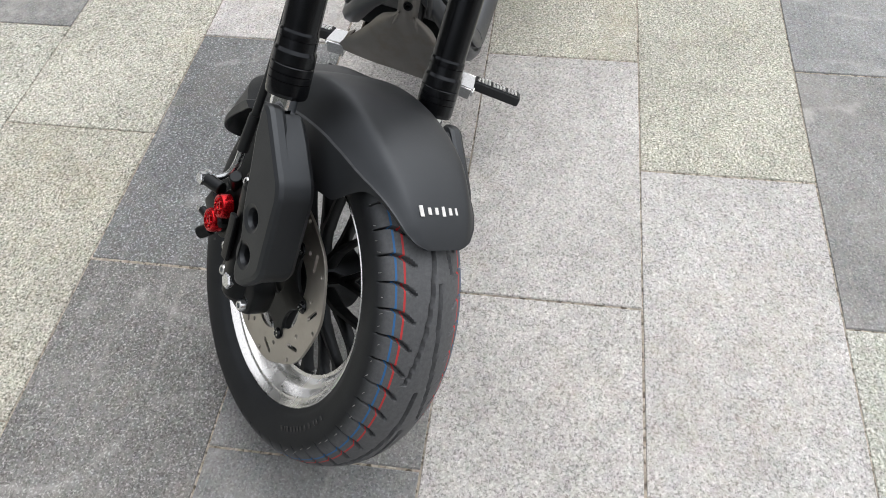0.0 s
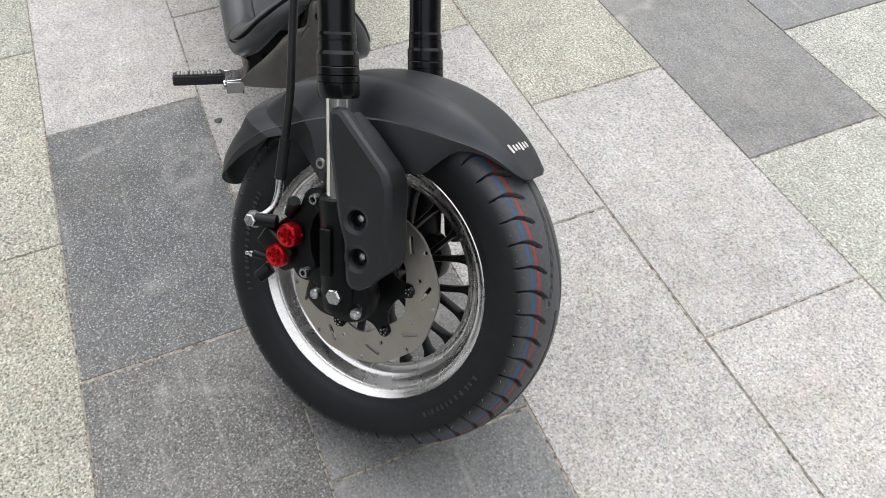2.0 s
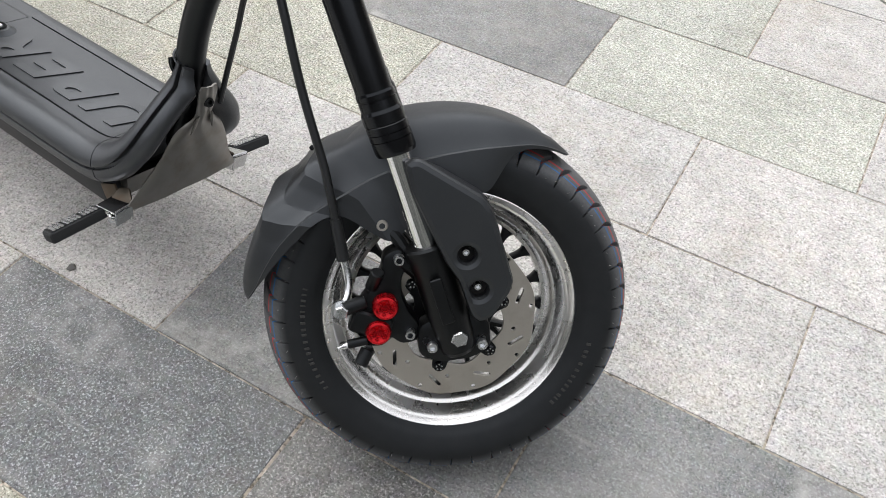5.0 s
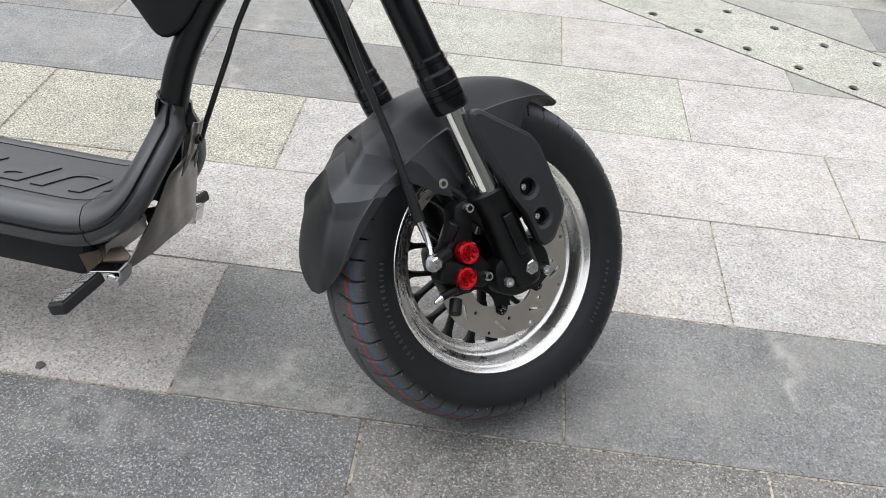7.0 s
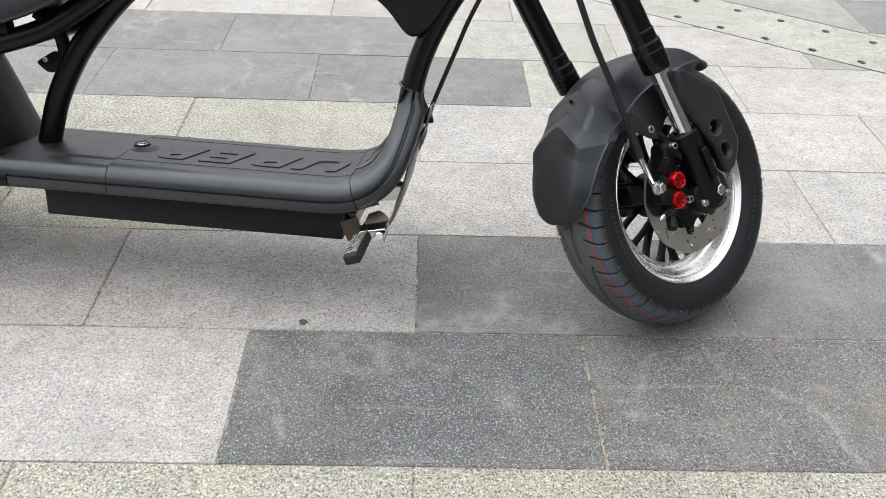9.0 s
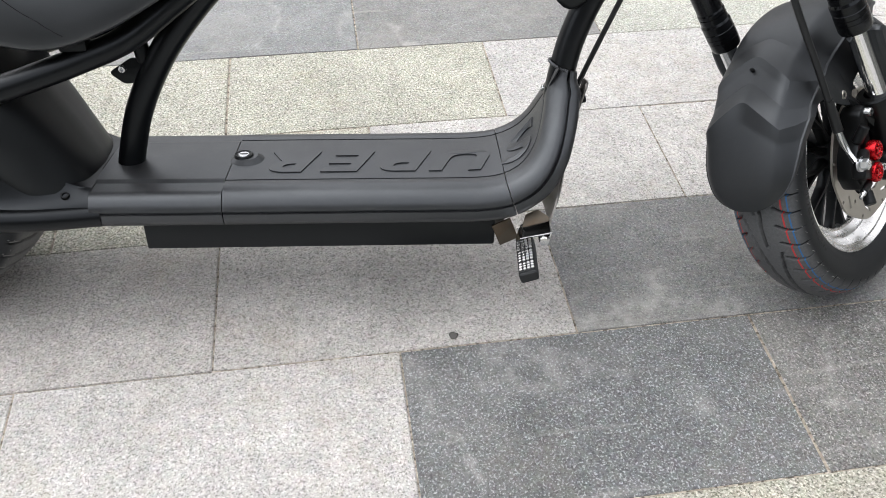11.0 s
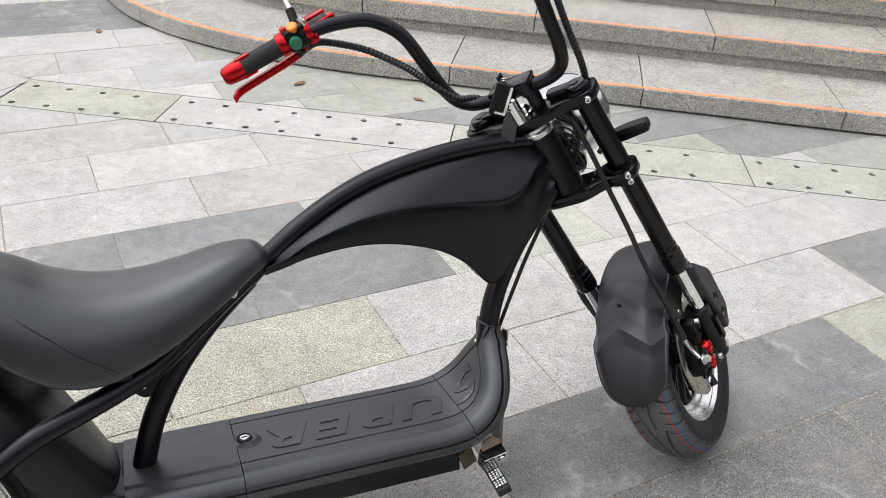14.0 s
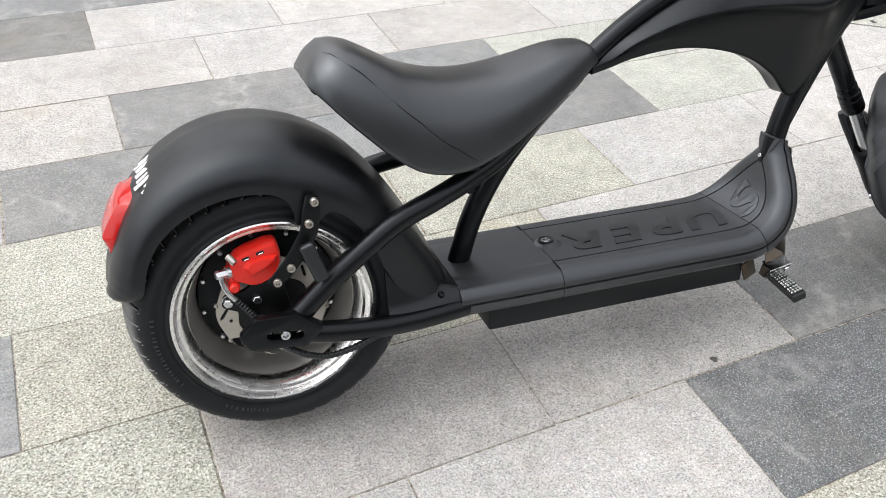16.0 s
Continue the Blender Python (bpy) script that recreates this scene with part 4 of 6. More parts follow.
for s in (-1, 1):
    seam = []
    # from the top of the upswept back down across the flank, where it dies out
    for x, f in spline([(-0.936, 0.42), (-0.922, 0.60), (-0.905, 0.71), (-0.880, 0.785), (-0.842, 0.85), (-0.800, 0.905), (-0.755, 0.96), (-0.715, 0.996)], 40):
        zt, ze, w = [float(np.interp(-x, -SEAT[::1, 0], SEAT[:, k])) for k in (1, 2, 3)]
        drop = float(np.interp(f, (0.30, 0.56, 0.76, 0.895, 0.97, 1.0), (0.012, 0.07, 0.22, 0.45, 0.72, 0.93)))
        seam.append((x, s * (w * f + 0.0004), zt - drop * (zt - ze) + 0.0004))
    part("seam", tube(seam, [0.0008, 0.0008, 0.0007, 0.0004], 60, 8), GLOSS, seat, "stitched seam")
# lip and hollow under the upswept back
part("seat_pan", block(0.024, 0.100, 0.016, (0, 0, 0), 0.006, 3, pose(-0.948, 0, 0.598, 0, -35, 0)), SATIN, seat, "black pan edge under the upswept back")
part("seat_bolt", bolt((-0.520, -0.047, 0.552), (-0.524, -0.060, 0.549), 0.0055, False), ZINC, seat)
both("seat_spring_mount", block(0.040, 0.026, 0.024, (-0.718, -0.086, 0.455), 0.007), SATIN, seat)
both("seat_spring", tube([(-0.728, -0.086, 0.449), (-0.722, -0.080, 0.432), (-0.704, -0.074, 0.428), (-0.690, -0.070, 0.437)], 0.006, 20, 10), SATIN, seat)
part("seat_hinge", tube([(-0.70, 0.0, 0.47), (-0.665, 0.0, 0.44), (-0.655, 0.0, 0.40)], 0.012, 12, 12), SATIN, seat)

# -- deck: rear cover, main plate with raised lettering, front sleeve --
PATH_D = [(-0.742, 0.236, 0.121), (-0.60, 0.236, 0.122), (-0.45, 0.236, 0.122), (-0.30, 0.236, 0.122), (-0.20, 0.236, 0.1225), (-0.150, 0.2375, 0.123), (-0.118, 0.2435, 0.122), (-0.090, 0.259, 0.116), (-0.071, 0.284, 0.101), (-0.060, 0.315, 0.078), (-0.052, 0.350, 0.047), (-0.045, 0.376, 0.030), (-0.039, 0.394, 0.0240)]
D = spline(PATH_D, 260)
T = np.gradient(D[:, :2], axis=0)
T /= np.linalg.norm(T, axis=1)[:, None]
RUN = np.r_[0, np.cumsum(np.linalg.norm(np.diff(D[:, :2], axis=0), axis=1))]


def deck_piece(lo, hi, line, hollow=False, tub=0.022):
    """A stretch of the deck cover: flat top, a groove along each side, round edges over the side tubes."""
    G = []
    for s in np.linspace(lo + 0.0007, hi - 0.0007, 60):
        x, z, w = [np.interp(s, RUN, D[:, k]) for k in range(3)]
        tx, tz = [np.interp(s, RUN, T[:, k]) for k in range(2)]
        nx, nz = -tz, tx
        r = min(tub, w * 0.6)
        g = w - 0.049 if line else 0
        # the gap over the side tube opens where the deck sweeps up
        gap = 0.006 * min(1, (s - lo) / 0.05) if hollow else 0.0
        half = [(0.0, 0.0)]
        if line:
            half += [(g - 0.004, 0.0), (g - 0.0018, -0.0003), (g - 0.0012, -0.0042), (g + 0.0012, -0.0042), (g + 0.0018, -0.0003), (g + 0.004, -0.0004)]
        else:
            half += [(w - 0.056, 0.0), (w - 0.053, -0.0004), (w - 0.0485, -0.0032), (w - 0.0465, -0.0036)]
        half += [(max(w - 2.0 * r, 0.3 * w), 0.0 if line else -0.0036)]
        half += [(w - r * 1.1, -0.0010 if line else -0.0042), (w - r * 0.78, -0.0048), (w - r * 0.45, -0.0105), (w - r * 0.18, -0.0190), (w - 0.0003, -0.0275), (w - 0.0008, -0.0292), (w - 0.0045 - gap, -0.0302), (w - 0.0050 - gap, -0.0335 - 0.3 * gap), (w - 0.0012 - 0.3 * gap, -0.0348 - 0.3 * gap), (w - r * 0.08, -0.046), (w - r * 0.35, -0.055), (w - r * 0.9, -0.059), (w - r * 1.5, -0.057), (0, -0.052)]
        if hollow:
            half = half[:-3] + [(w - r * 0.9, -0.059), (max(w - r * 1.5, 0.012), -0.054), (max(w - r * 1.9, 0.010), -0.036), (max(w - r * 2.2, 0.008), -0.014), (0, -0.010)]
        k = r / tub * (1 - 0.12 * min(1, (s - lo) / 0.08) if hollow else 1)
        G.append([(x + nx * n * k, -y, z + nz * n * k) for y, n in half] + [(x + nx * n * k, y, z + nz * n * k) for y, n in half[-2:0:-1]])
    return from_grid(G, close_v=True, cap=True)


def at_x(x):
    return float(np.interp(x, D[:200, 0], RUN[:200]))


a, b, c = 0, at_x(-0.545), at_x(-0.118)
deck = part("deck", deck_piece(b, c, True), DECKRUB, scooter, "black deck cover with raised lettering", None, 50)
part("rear_cover", deck_piece(a, b, False), DECKRUB, deck, "", None, 50)
part("front_sleeve", deck_piece(c, RUN[-1], True, True), DECKRUB, deck, "upswept black cover round the frame tube", None, 50)
for letter, x in (("U", -0.168), ("P", -0.257), ("E", -0.347), ("R", -0.440)):
    bm = written(letter, 0.118, 0.0027, 0.0035, 0.28)
    bm.transform(Matrix.Diagonal((1.07, 0.82, 1, 1)))
    bm.transform(Matrix.Translation((x, -0.011, 0.2357)) @ Matrix.Rotation(math.pi, 4, "Z"))
    for v in bm.verts:
        v.co.z += float(np.interp(v.co.x, D[:, 0], D[:, 1])) - 0.2351
    part("raised_letter", bm, LETTER, deck, "raised letter " + letter, None, 30)
bm = written("S", 0.128, 0.0020, 0.0035, 0.28)
bm.transform(Matrix.Diagonal((1.05, 0.80, 1, 1)))
bm.transform(Matrix.Rotation(math.pi, 4, "Z"))
mid_s = at_x(-0.118) + 0.050
for v in bm.verts:
    x, z = [float(np.interp(mid_s + v.co.x, RUN, D[:, k])) for k in range(2)]
    tx, tz = [float(np.interp(mid_s + v.co.x, RUN, T[:, k])) for k in range(2)]
    v.co = (x - tz * (v.co.z + 0.0006), v.co.y - 0.008, z + tx * (v.co.z + 0.0006))
part("raised_letter", bm, LETTER, deck, "raised letter S", None, 30)
# the cover ends in a lip that clasps the back of the frame tube and drops away on both sides
lip = [(-0.0265 + 0.0228 * math.cos(a), 0.0228 * math.sin(a), 0.3860 - 0.010 * math.cos(a)) for a in np.linspace(radians(82), radians(278), 24)]
part("sleeve_lip", tube(lip, [0.0012, 0.0022, 0.0024, 0.0022, 0.0012], 48, 10), DECKRUB, deck, "moulded lip round the frame tube")
part("lock_boss", turned([(0, 0.2425), (0.017, 0.2425), (0.022, 0.2390), (0.030, 0.2340), (0, 0.2340)], (-0.523, 0.0, 0), "z", 32), DECKRUB, deck)
bm = turned([(0, 0.2440), (0.0112, 0.2440), (0.0135, 0.2455), (0.0152, 0.2435), (0.0152, 0.2390), (0, 0.2390)], (-0.528, 0.0, 0), "z", 28)
lock = part("lock", bm, SATIN, deck, "round black battery lock with a bright core")
part("lock_core", turned([(0, 0.2452), (0.0082, 0.2452), (0.0090, 0.2440), (0.0090, 0.2420), (0, 0.2420)], (-0.528, 0.0, 0), "z", 24), ZINC, lock)
# dark bar laid on the core in place of the keyhole's shade
part("keyhole", block(0.013, 0.0028, 0.001, (-0.528, 0, 0.2453), 0.0004, 1), HOLE, lock)
part("sleeve_screw", bolt((-0.055, 0.0, 0.352), (-0.0585, 0.0, 0.353), 0.0045, False), ZINC, deck)
# no opening is cut: a near-black block carries the slot's shade
part("strut_slot", block(0.080, 0.058, 0.004, (-0.704, 0, 0.2338), 0.0015), HOLE, deck, "near-black inlay for the shaded slot round the seat strut")
# battery box underneath
box = part("battery_box", block(0.548, 0.176, 0.062, (-0.404, 0, 0.154), 0.004), MATT, scooter, "flat black battery box under the deck")
part("box_end", block(0.02, 0.12, 0.030, (-0.122, 0, 0.150), 0.003), RAW, box)
both("box_bracket", block(0.032, 0.004, 0.040, (0, 0, 0), 0.0015, 2, pose(-0.114, -0.0865, 0.146, 0, -22, 8)), RUSTY, box, "rust-stained steel bracket")
part("sill", block(0.60, 0.20, 0.012, (-0.43, 0, 0.188), 0.003), SATIN, box)

# -- bare steel front plate and foot pegs --
rows = [(0.010, 0.362, -0.013, 0.013), (0.008, 0.352, -0.0165, 0.0165), (0.002, 0.330, -0.0165, 0.0165), (-0.004, 0.308, -0.017, 0.017), (-0.0065, 0.300, -0.023, 0.022), (-0.009, 0.290, -0.036, 0.034), (-0.012, 0.275, -0.048, 0.048), (-0.017, 0.250, -0.062, 0.060), (-0.022, 0.225, -0.077, 0.069), (-0.029, 0.200, -0.094, 0.080), (-0.036, 0.180, -0.105, 0.092), (-0.041, 0.166, -0.108, 0.103), (-0.043, 0.160, -0.108, 0.107)]
G = []
for x, z, lo, hi in spline(rows, 46):
    # pressed to the tube's round in the tab, with a rolled lip along both edges lower down
    tab_s = min(1, max(0, (z - 0.285) / 0.03))
    G.append([(x + 0.004 * tab_s * math.cos(u * 1.5) - 0.007 * (1 - tab_s) * abs(u) ** 6 + 0.0006 * math.sin(9 * u + 70 * z), 0.5 * (lo + hi) + 0.5 * u * (hi - lo), z + 0.0010 * math.sin(90 * z) * abs(u)) for u in np.linspace(-1, 1, 29)])
plate_f = part("front_plate", thicken(from_grid(G), 0.0025), RAW, scooter, "bare stained sheet-steel front plate", None, 40)
for y in (-0.0125, 0.0125):
    part("plate_bead", tube([(0.0015, y, 0.312), (-0.0035, y * 1.25, 0.297), (-0.0075, y * 1.6, 0.281)], [0.0015, 0.0032, 0.001], 14, 8), RAW, plate_f, "pressed bead at the tab's root")
part("plate_bolt", bolt((0.004, 0, 0.334), (0.012, 0, 0.336), 0.0075, False), SATIN, plate_f)
for s in (-1, 1):
    # folded clevis: sloping top leaf, two cheeks, a back strap
    bm = block(0.046, 0.034, 0.0035, (0, 0, 0), 0.001, 1, pose(-0.070, 0.114 * s, 0.1655, -10 * s, -14, 4 * s))
    add(bm, block(0.0035, 0.030, 0.026, (0, 0, 0), 0.001, 1, pose(-0.049, 0.114 * s, 0.157, -6 * s, 8, 0)))
    add(bm, block(0.0035, 0.028, 0.024, (0, 0, 0), 0.001, 1, pose(-0.095, 0.114 * s, 0.148, -6 * s, 8, 0)))
    add(bm, block(0.046, 0.0035, 0.026, (0, 0, 0), 0.001, 1, pose(-0.072, 0.101 * s, 0.152, 0, -12, 0)))
    bracket = part("peg_bracket", bm, DIMCHROME, scooter, "plated footpeg bracket")
    # welded gusset from the leaf up to the front plate
    bm = plate(rounded([(-0.022, -0.010), (0.018, -0.012), (0.022, -0.003), (0.008, 0.012), (-0.012, 0.009)], 0.003, 2), [], 0.003, 0.0006)
    part("bracket_leaf", bm, RUSTY, bracket, "rust-stained welded leaf", pose(-0.070, 0.098 * s, 0.1755, 38 * s, -14, 0))
    part("peg_pivot", turned([(0, -0.016), (0.0068, -0.016), (0.0084, -0.0145), (0.0084, 0.004), (0.0098, 0.005), (0.0098, 0.010), (0, 0.010)] if s < 0 else [(0, 0.016), (0.0068, 0.016), (0.0084, 0.0145), (0.0084, -0.004), (0.0098, -0.005), (0.0098, -0.010), (0, -0.010)], sides=24), CHROME, bracket, "round plated pivot cap", pose(-0.0585, 0.118 * s, 0.1560, -6 * s, 0, 0))
    m = pose(-0.0865, 0.124 * s, 0.1505, 0, 0, 3 * s) @ pose(0, 0, 0, -5.5 * s, 0, 0) @ pose(0, 0, 0, 0, -21, 0)
    bm = block(0.028, 0.088, 0.018, (0, 0.046 * s, 0), 0.005, 3)
    peg = part("foot_peg", bm, GRIP, scooter, "black folding footpeg with studded chrome top", m)
    part("peg_plate", block(0.0245, 0.080, 0.0025, (0, 0.046 * s, 0.0086), 0.001, 1), SATIN, peg)
    # three fields of studs with bare bands between them
    dots = bmesh.new()
    for field in (0.012, 0.0395, 0.067):
        for i in range(4):
            for j in range(4 if field < 0.06 else 3):
                add(dots, turned([(0, 0.0024), (0.0023, 0.0020), (0.0027, 0), (0, 0)], ((i - 1.5) * 0.0060, s * (field + j * 0.0062), 0.0097), "z", 8))
    part("peg_studs", dots, ALU, peg, "rows of chrome studs")

# -- rear mudguard --
stations = [  # angle round the axle from straight ahead, crown radius, half width, lower edge radius
    (-4, 0.315, 0.112, 0.225), (6, 0.292, 0.116, 0.212), (18, 0.276, 0.122, 0.206), (32, 0.270, 0.128, 0.204), (48, 0.275, 0.132, 0.203), (66, 0.285, 0.135, 0.206), (84, 0.293, 0.136, 0.212), (102, 0.294, 0.136, 0.213), (118, 0.288, 0.135, 0.213), (134, 0.277, 0.134, 0.212), (148, 0.265, 0.133, 0.211), (155, 0.261, 0.131, 0.212), (160, 0.258, 0.122, 0.219), (163.5, 0.2565, 0.103, 0.231), (166, 0.2555, 0.075, 0.242), (167.5, 0.255, 0.045, 0.248)]
G = []
# lower edge, with the tongue that carries the bracket
EDGE_A = (-4, 6, 18, 35, 51, 58.5, 62, 64.5, 74.5, 77, 81, 86, 98, 111, 123, 133, 143, 150, 156, 160, 163.5, 166, 167.5)
EDGE_R = (0.222, 0.203, 0.193, 0.197, 0.2076, 0.2067, 0.197, 0.172, 0.172, 0.195, 0.2115, 0.2205, 0.2265, 0.2300, 0.2300, 0.2285, 0.2215, 0.2140, 0.2090, 0.2120, 0.226, 0.240, 0.248)
for ang, rc, w, rl in spline(stations, 130):
    a = radians(ang)
    rl = float(np.interp(ang, EDGE_A, EDGE_R))
    r0 = rl if not 58.5 < ang < 81 else float(np.interp(ang, (58.5, 81), (0.2067, 0.2115)))
    h = rc - r0
    half = [(0, rc), (w * 0.40, rc - 0.004), (w * 0.66, rc - 0.13 * h), (w * 0.86, rc - 0.33 * h), (w * 0.965, rc - 0.58 * h), (w, rc - 0.80 * h), (w * 0.995, r0)]
    half = np.concatenate([spline(half, 22), [(w * 0.994, r0 - 0.5 * (r0 - rl) - 0.0004), (w * 0.992, rl - 0.0008)]])
    sec = [(-y, r) for y, r in half[::-1]] + [(y, r) for y, r in half[1:]]
    G.append([(-1.061 + r * math.cos(a), y, 0.252 + r * math.sin(a)) for y, r in sec])
guard = part("rear_mudguard", thicken(from_grid(G), -0.003), PAINT, scooter, "matt black rounded rear mudguard", None, 60)
# fairing between mudguard and deck
rows = [(-0.876, 0.181, 0.146, 0.350), (-0.850, 0.179, 0.141, 0.322), (-0.815, 0.177, 0.133, 0.280), (-0.785, 0.176, 0.126, 0.252), (-0.760, 0.176, 0.1205, 0.2385), (-0.7405, 0.177, 0.1172, 0.2338)]
G = []
for x, zl, w, zt in spline(rows, 24):
    half = [(w * 0.83, zl + 0.0), (w * 0.965, zl + 0.009), (w, zl + 0.024), (w * 0.965, zl + 0.039), (w * 0.88, zl + 0.050), (w * 0.81, zl + 0.055 + 0.35 * (zt - zl - 0.055)), (w * 0.765, zl + 0.057 + 0.8 * (zt - zl - 0.057)), (w * 0.70, zt), (0.0, zt + 0.001)]
    half = spline(half, 20)
    G.append([(x, -y, z) for y, z in half] + [(x, y, z) for y, z in half[-2::-1]])
part("fairing", thicken(from_grid(G), -0.003), PAINT, guard, "", None, 60)
both("fairing_screw", bolt((-0.776, -0.103, 0.2245), (-0.775, -0.108, 0.2320), 0.0065, False), SATIN, guard)
# small bracket between stay and strut
bm = plate(rounded([(-0.709, 0.383), (-0.673, 0.405), (-0.645, 0.395), (-0.652, 0.372), (-0.689, 0.366)], 0.006, 3), [], 0.006, 0.001)
bm.transform(Matrix.Translation((0, -0.004, 0)))
gusset = part("gusset", bm, SATIN, chassis)
part("gusset_screw", bolt((-0.688, -0.006, 0.390), (-0.688, -0.014, 0.390), 0.0055, False), ZINC, gusset)
# mudguard bracket, screws, reflector
bm = tube([(-0.989, -0.139, 0.462), (-0.992, -0.150, 0.440), (-1.000, -0.154, 0.405), (-1.028, -0.158, 0.362), (-1.062, -0.160, 0.325)], [0.010, 0.014, 0.014, 0.013, 0.012], 24, 12)
bm.transform(Matrix.Translation((0, -0.150, 0)) @ Matrix.Diagonal((1, 0.22, 1, 1)) @ Matrix.Translation((0, 0.150, 0)))
bracket = part("mudguard_bracket", bm, SATIN, guard, "black mudguard bracket")
for x, z in ((-0.987, 0.456), (-0.998, 0.422), (-1.032, 0.353), (-1.055, 0.332)):
    part("bracket_screw", bolt((x, -0.152, z), (x, -0.160, z), 0.0068, False), STEEL, bracket)
part("reflector", block(0.0235, 0.016, 0.068, (0, 0, 0), 0.007, 4, pose(-0.9980, -0.170, 0.364, 0, -18, 0)), PLASTIC, bracket, "black side reflector")
# tail lamp
lamp_sec = []
for ang in np.linspace(130, 151, 12):
    a = radians(ang)
    t = (ang - 130) / 21
    bulge = 0.018 * min(1, t / 0.35 + 0.1, (1 - t) / 0.22 + 0.15)
    wv = 0.066 * (0.80 + 0.20 * min(1, t / 0.5, (1 - t) / 0.25 + 0.3))
    rad = 0.274 - 0.011 * t
    lamp_sec.append([(-1.061 + (rad + d) * math.cos(a), y, 0.252 + (rad + d) * math.sin(a)) for y, d in ((-wv - 0.004, -0.030), (-wv - 0.003, -0.004), (-wv, bulge * 0.30), (-wv * 0.84, bulge), (-wv * 0.4, bulge + 0.002), (0, bulge + 0.003), (wv * 0.4, bulge + 0.002), (wv * 0.84, bulge), (wv, bulge * 0.30), (wv + 0.003, -0.004), (wv + 0.004, -0.030))])
lamp = part("tail_lamp", from_grid(lamp_sec, close_v=True, cap=True), LENS, guard, "red plastic tail lamp", None, 30)
# white maker's mark across the mudguard: plain strokes
for y, hgt, wd, at in ((-0.097, 0.028, 0.013, 123.0), (-0.076, 0.028, 0.009, 122.7), (-0.064, 0.020, 0.007, 122.6), (-0.046, 0.040, 0.011, 123.2), (-0.030, 0.026, 0.009, 124.2), (-0.010, 0.028, 0.016, 124.0), (0.014, 0.028, 0.016, 123.8), (0.038, 0.042, 0.010, 122.8), (0.054, 0.030, 0.010, 123.2)):
    a = radians(at)
    edge, fall = (0, 0.054, 0.089, 0.116), (0, 0.0036, 0.0093, 0.0250)
    drop = float(np.interp(abs(y), edge, fall))
    slope = math.copysign(float(np.interp(abs(y), (0, 0.03, 0.07, 0.10, 0.12), (0, 4, 9, 22, 32))), y)
    b = block(0.0022, wd, hgt * 1.45, (0, 0, 0), 0.0008, 1)
    b.transform(Matrix.Translation((-1.061 + (0.2865 - drop) * math.cos(a), y, 0.252 + (0.2865 - drop) * math.sin(a))) @ Matrix.Rotation(-a, 4, "Y") @ Matrix.Rotation(radians(slope), 4, "Z") @ Matrix.Rotation(radians(10), 4, "X"))
    part("white_mark", b, WHITE, guard, "stroke of a white printed maker's mark")

# rear caliper
def tapered(rings, y):
    """A block lofted through like outlines at depths y, closed at the front."""
    return from_grid([[(px_, yy, pz_) for px_, pz_ in ring_] for ring_, yy in zip(rings, y)], close_v=True, cap=True)


def shrunk(points, f):
    cx, cz = [sum(p[i] for p in points) / len(points) for i in (0, 1)]
    return [(cx + (px_ - cx) * f, cz + (pz_ - cz) * f) for px_, pz_ in points]


out = rounded([(-1.126, 0.345), (-1.113, 0.366), (-1.096, 0.374), (-1.062, 0.384), (-1.0475, 0.383), (-1.0420, 0.369), (-1.0420, 0.350), (-1.052, 0.332), (-1.0637, 0.3215), (-1.0805, 0.3150), (-1.092, 0.3155), (-1.106, 0.3225), (-1.122, 0.331)], 0.005, 4)
bm = tapered([shrunk(out, 0.97), out, out, shrunk(out, 0.975), shrunk(out, 0.90)], (-0.085, -0.088, -0.114, -0.121, -0.125))
caliper = part("rear_brake_caliper", bm, REDPAINT, scooter, "bright red rear brake caliper", None, 40)
for x, z in ((-1.0960, 0.3675), (-1.0735, 0.3740)):
    part("pad_pin", block(0.0125, 0.004, 0.0055, (0, 0, 0), 0.001, 2, pose(x, -0.1235, z - 0.002, 0, -14, 0)), HOLE, caliper)
    part("pin_head", block(0.008, 0.004, 0.002, (0, 0, 0), 0.0005, 1, pose(x + 0.001, -0.1248, z - 0.003, 0, -14, 0)), ZINC, caliper)
# raised bridge whose face slopes away on all sides
out = rounded([(-1.103, 0.350), (-1.094, 0.3625), (-1.066, 0.3665), (-1.0465, 0.3655), (-1.0490, 0.3575), (-1.066, 0.3470), (-1.094, 0.3340)], 0.003, 3)
part("caliper_bridge", tapered([out, shrunk(out, 0.96), shrunk(out, 0.72), shrunk(out, 0.62)], (-0.116, -0.126, -0.1335, -0.134)), REDPAINT, caliper, "", None, 20)
part("piston_boss", turned([(0, -0.131), (0.0055, -0.131), (0.0080, -0.1285), (0.0090, -0.124), (0.0090, -0.100), (0, -0.100)], (-1.1185, 0, 0.3190), sides=24), REDPAINT, caliper)
part("boss_neck", tube([(-1.118, -0.113, 0.320), (-1.1205, -0.112, 0.334), (-1.118, -0.110, 0.348)], [0.009, 0.0105, 0.012], 12, 14), REDPAINT, caliper)
part("caliper_foot", rod((-1.0715, -0.108, 0.322), (-1.0680, -0.120, 0.309), 0.0065), REDPAINT, caliper)
part("bleed_screw", bolt((-1.1215, -0.116, 0.3705), (-1.1130, -0.1260, 0.3610), 0.0058, False), STEEL, caliper)
part("hose_end", tube([(-1.134, -0.120, 0.3455), (-1.1355, -0.124, 0.332), (-1.129, -0.129, 0.314), (-1.120, -0.130, 0.301)], 0.0048, 20, 10), ZINC, caliper, "plated brake hose end")
part("banjo_bolt", bolt((-1.122, -0.118, 0.3435), (-1.144, -0.125, 0.3450), 0.0072), ZINC, caliper)
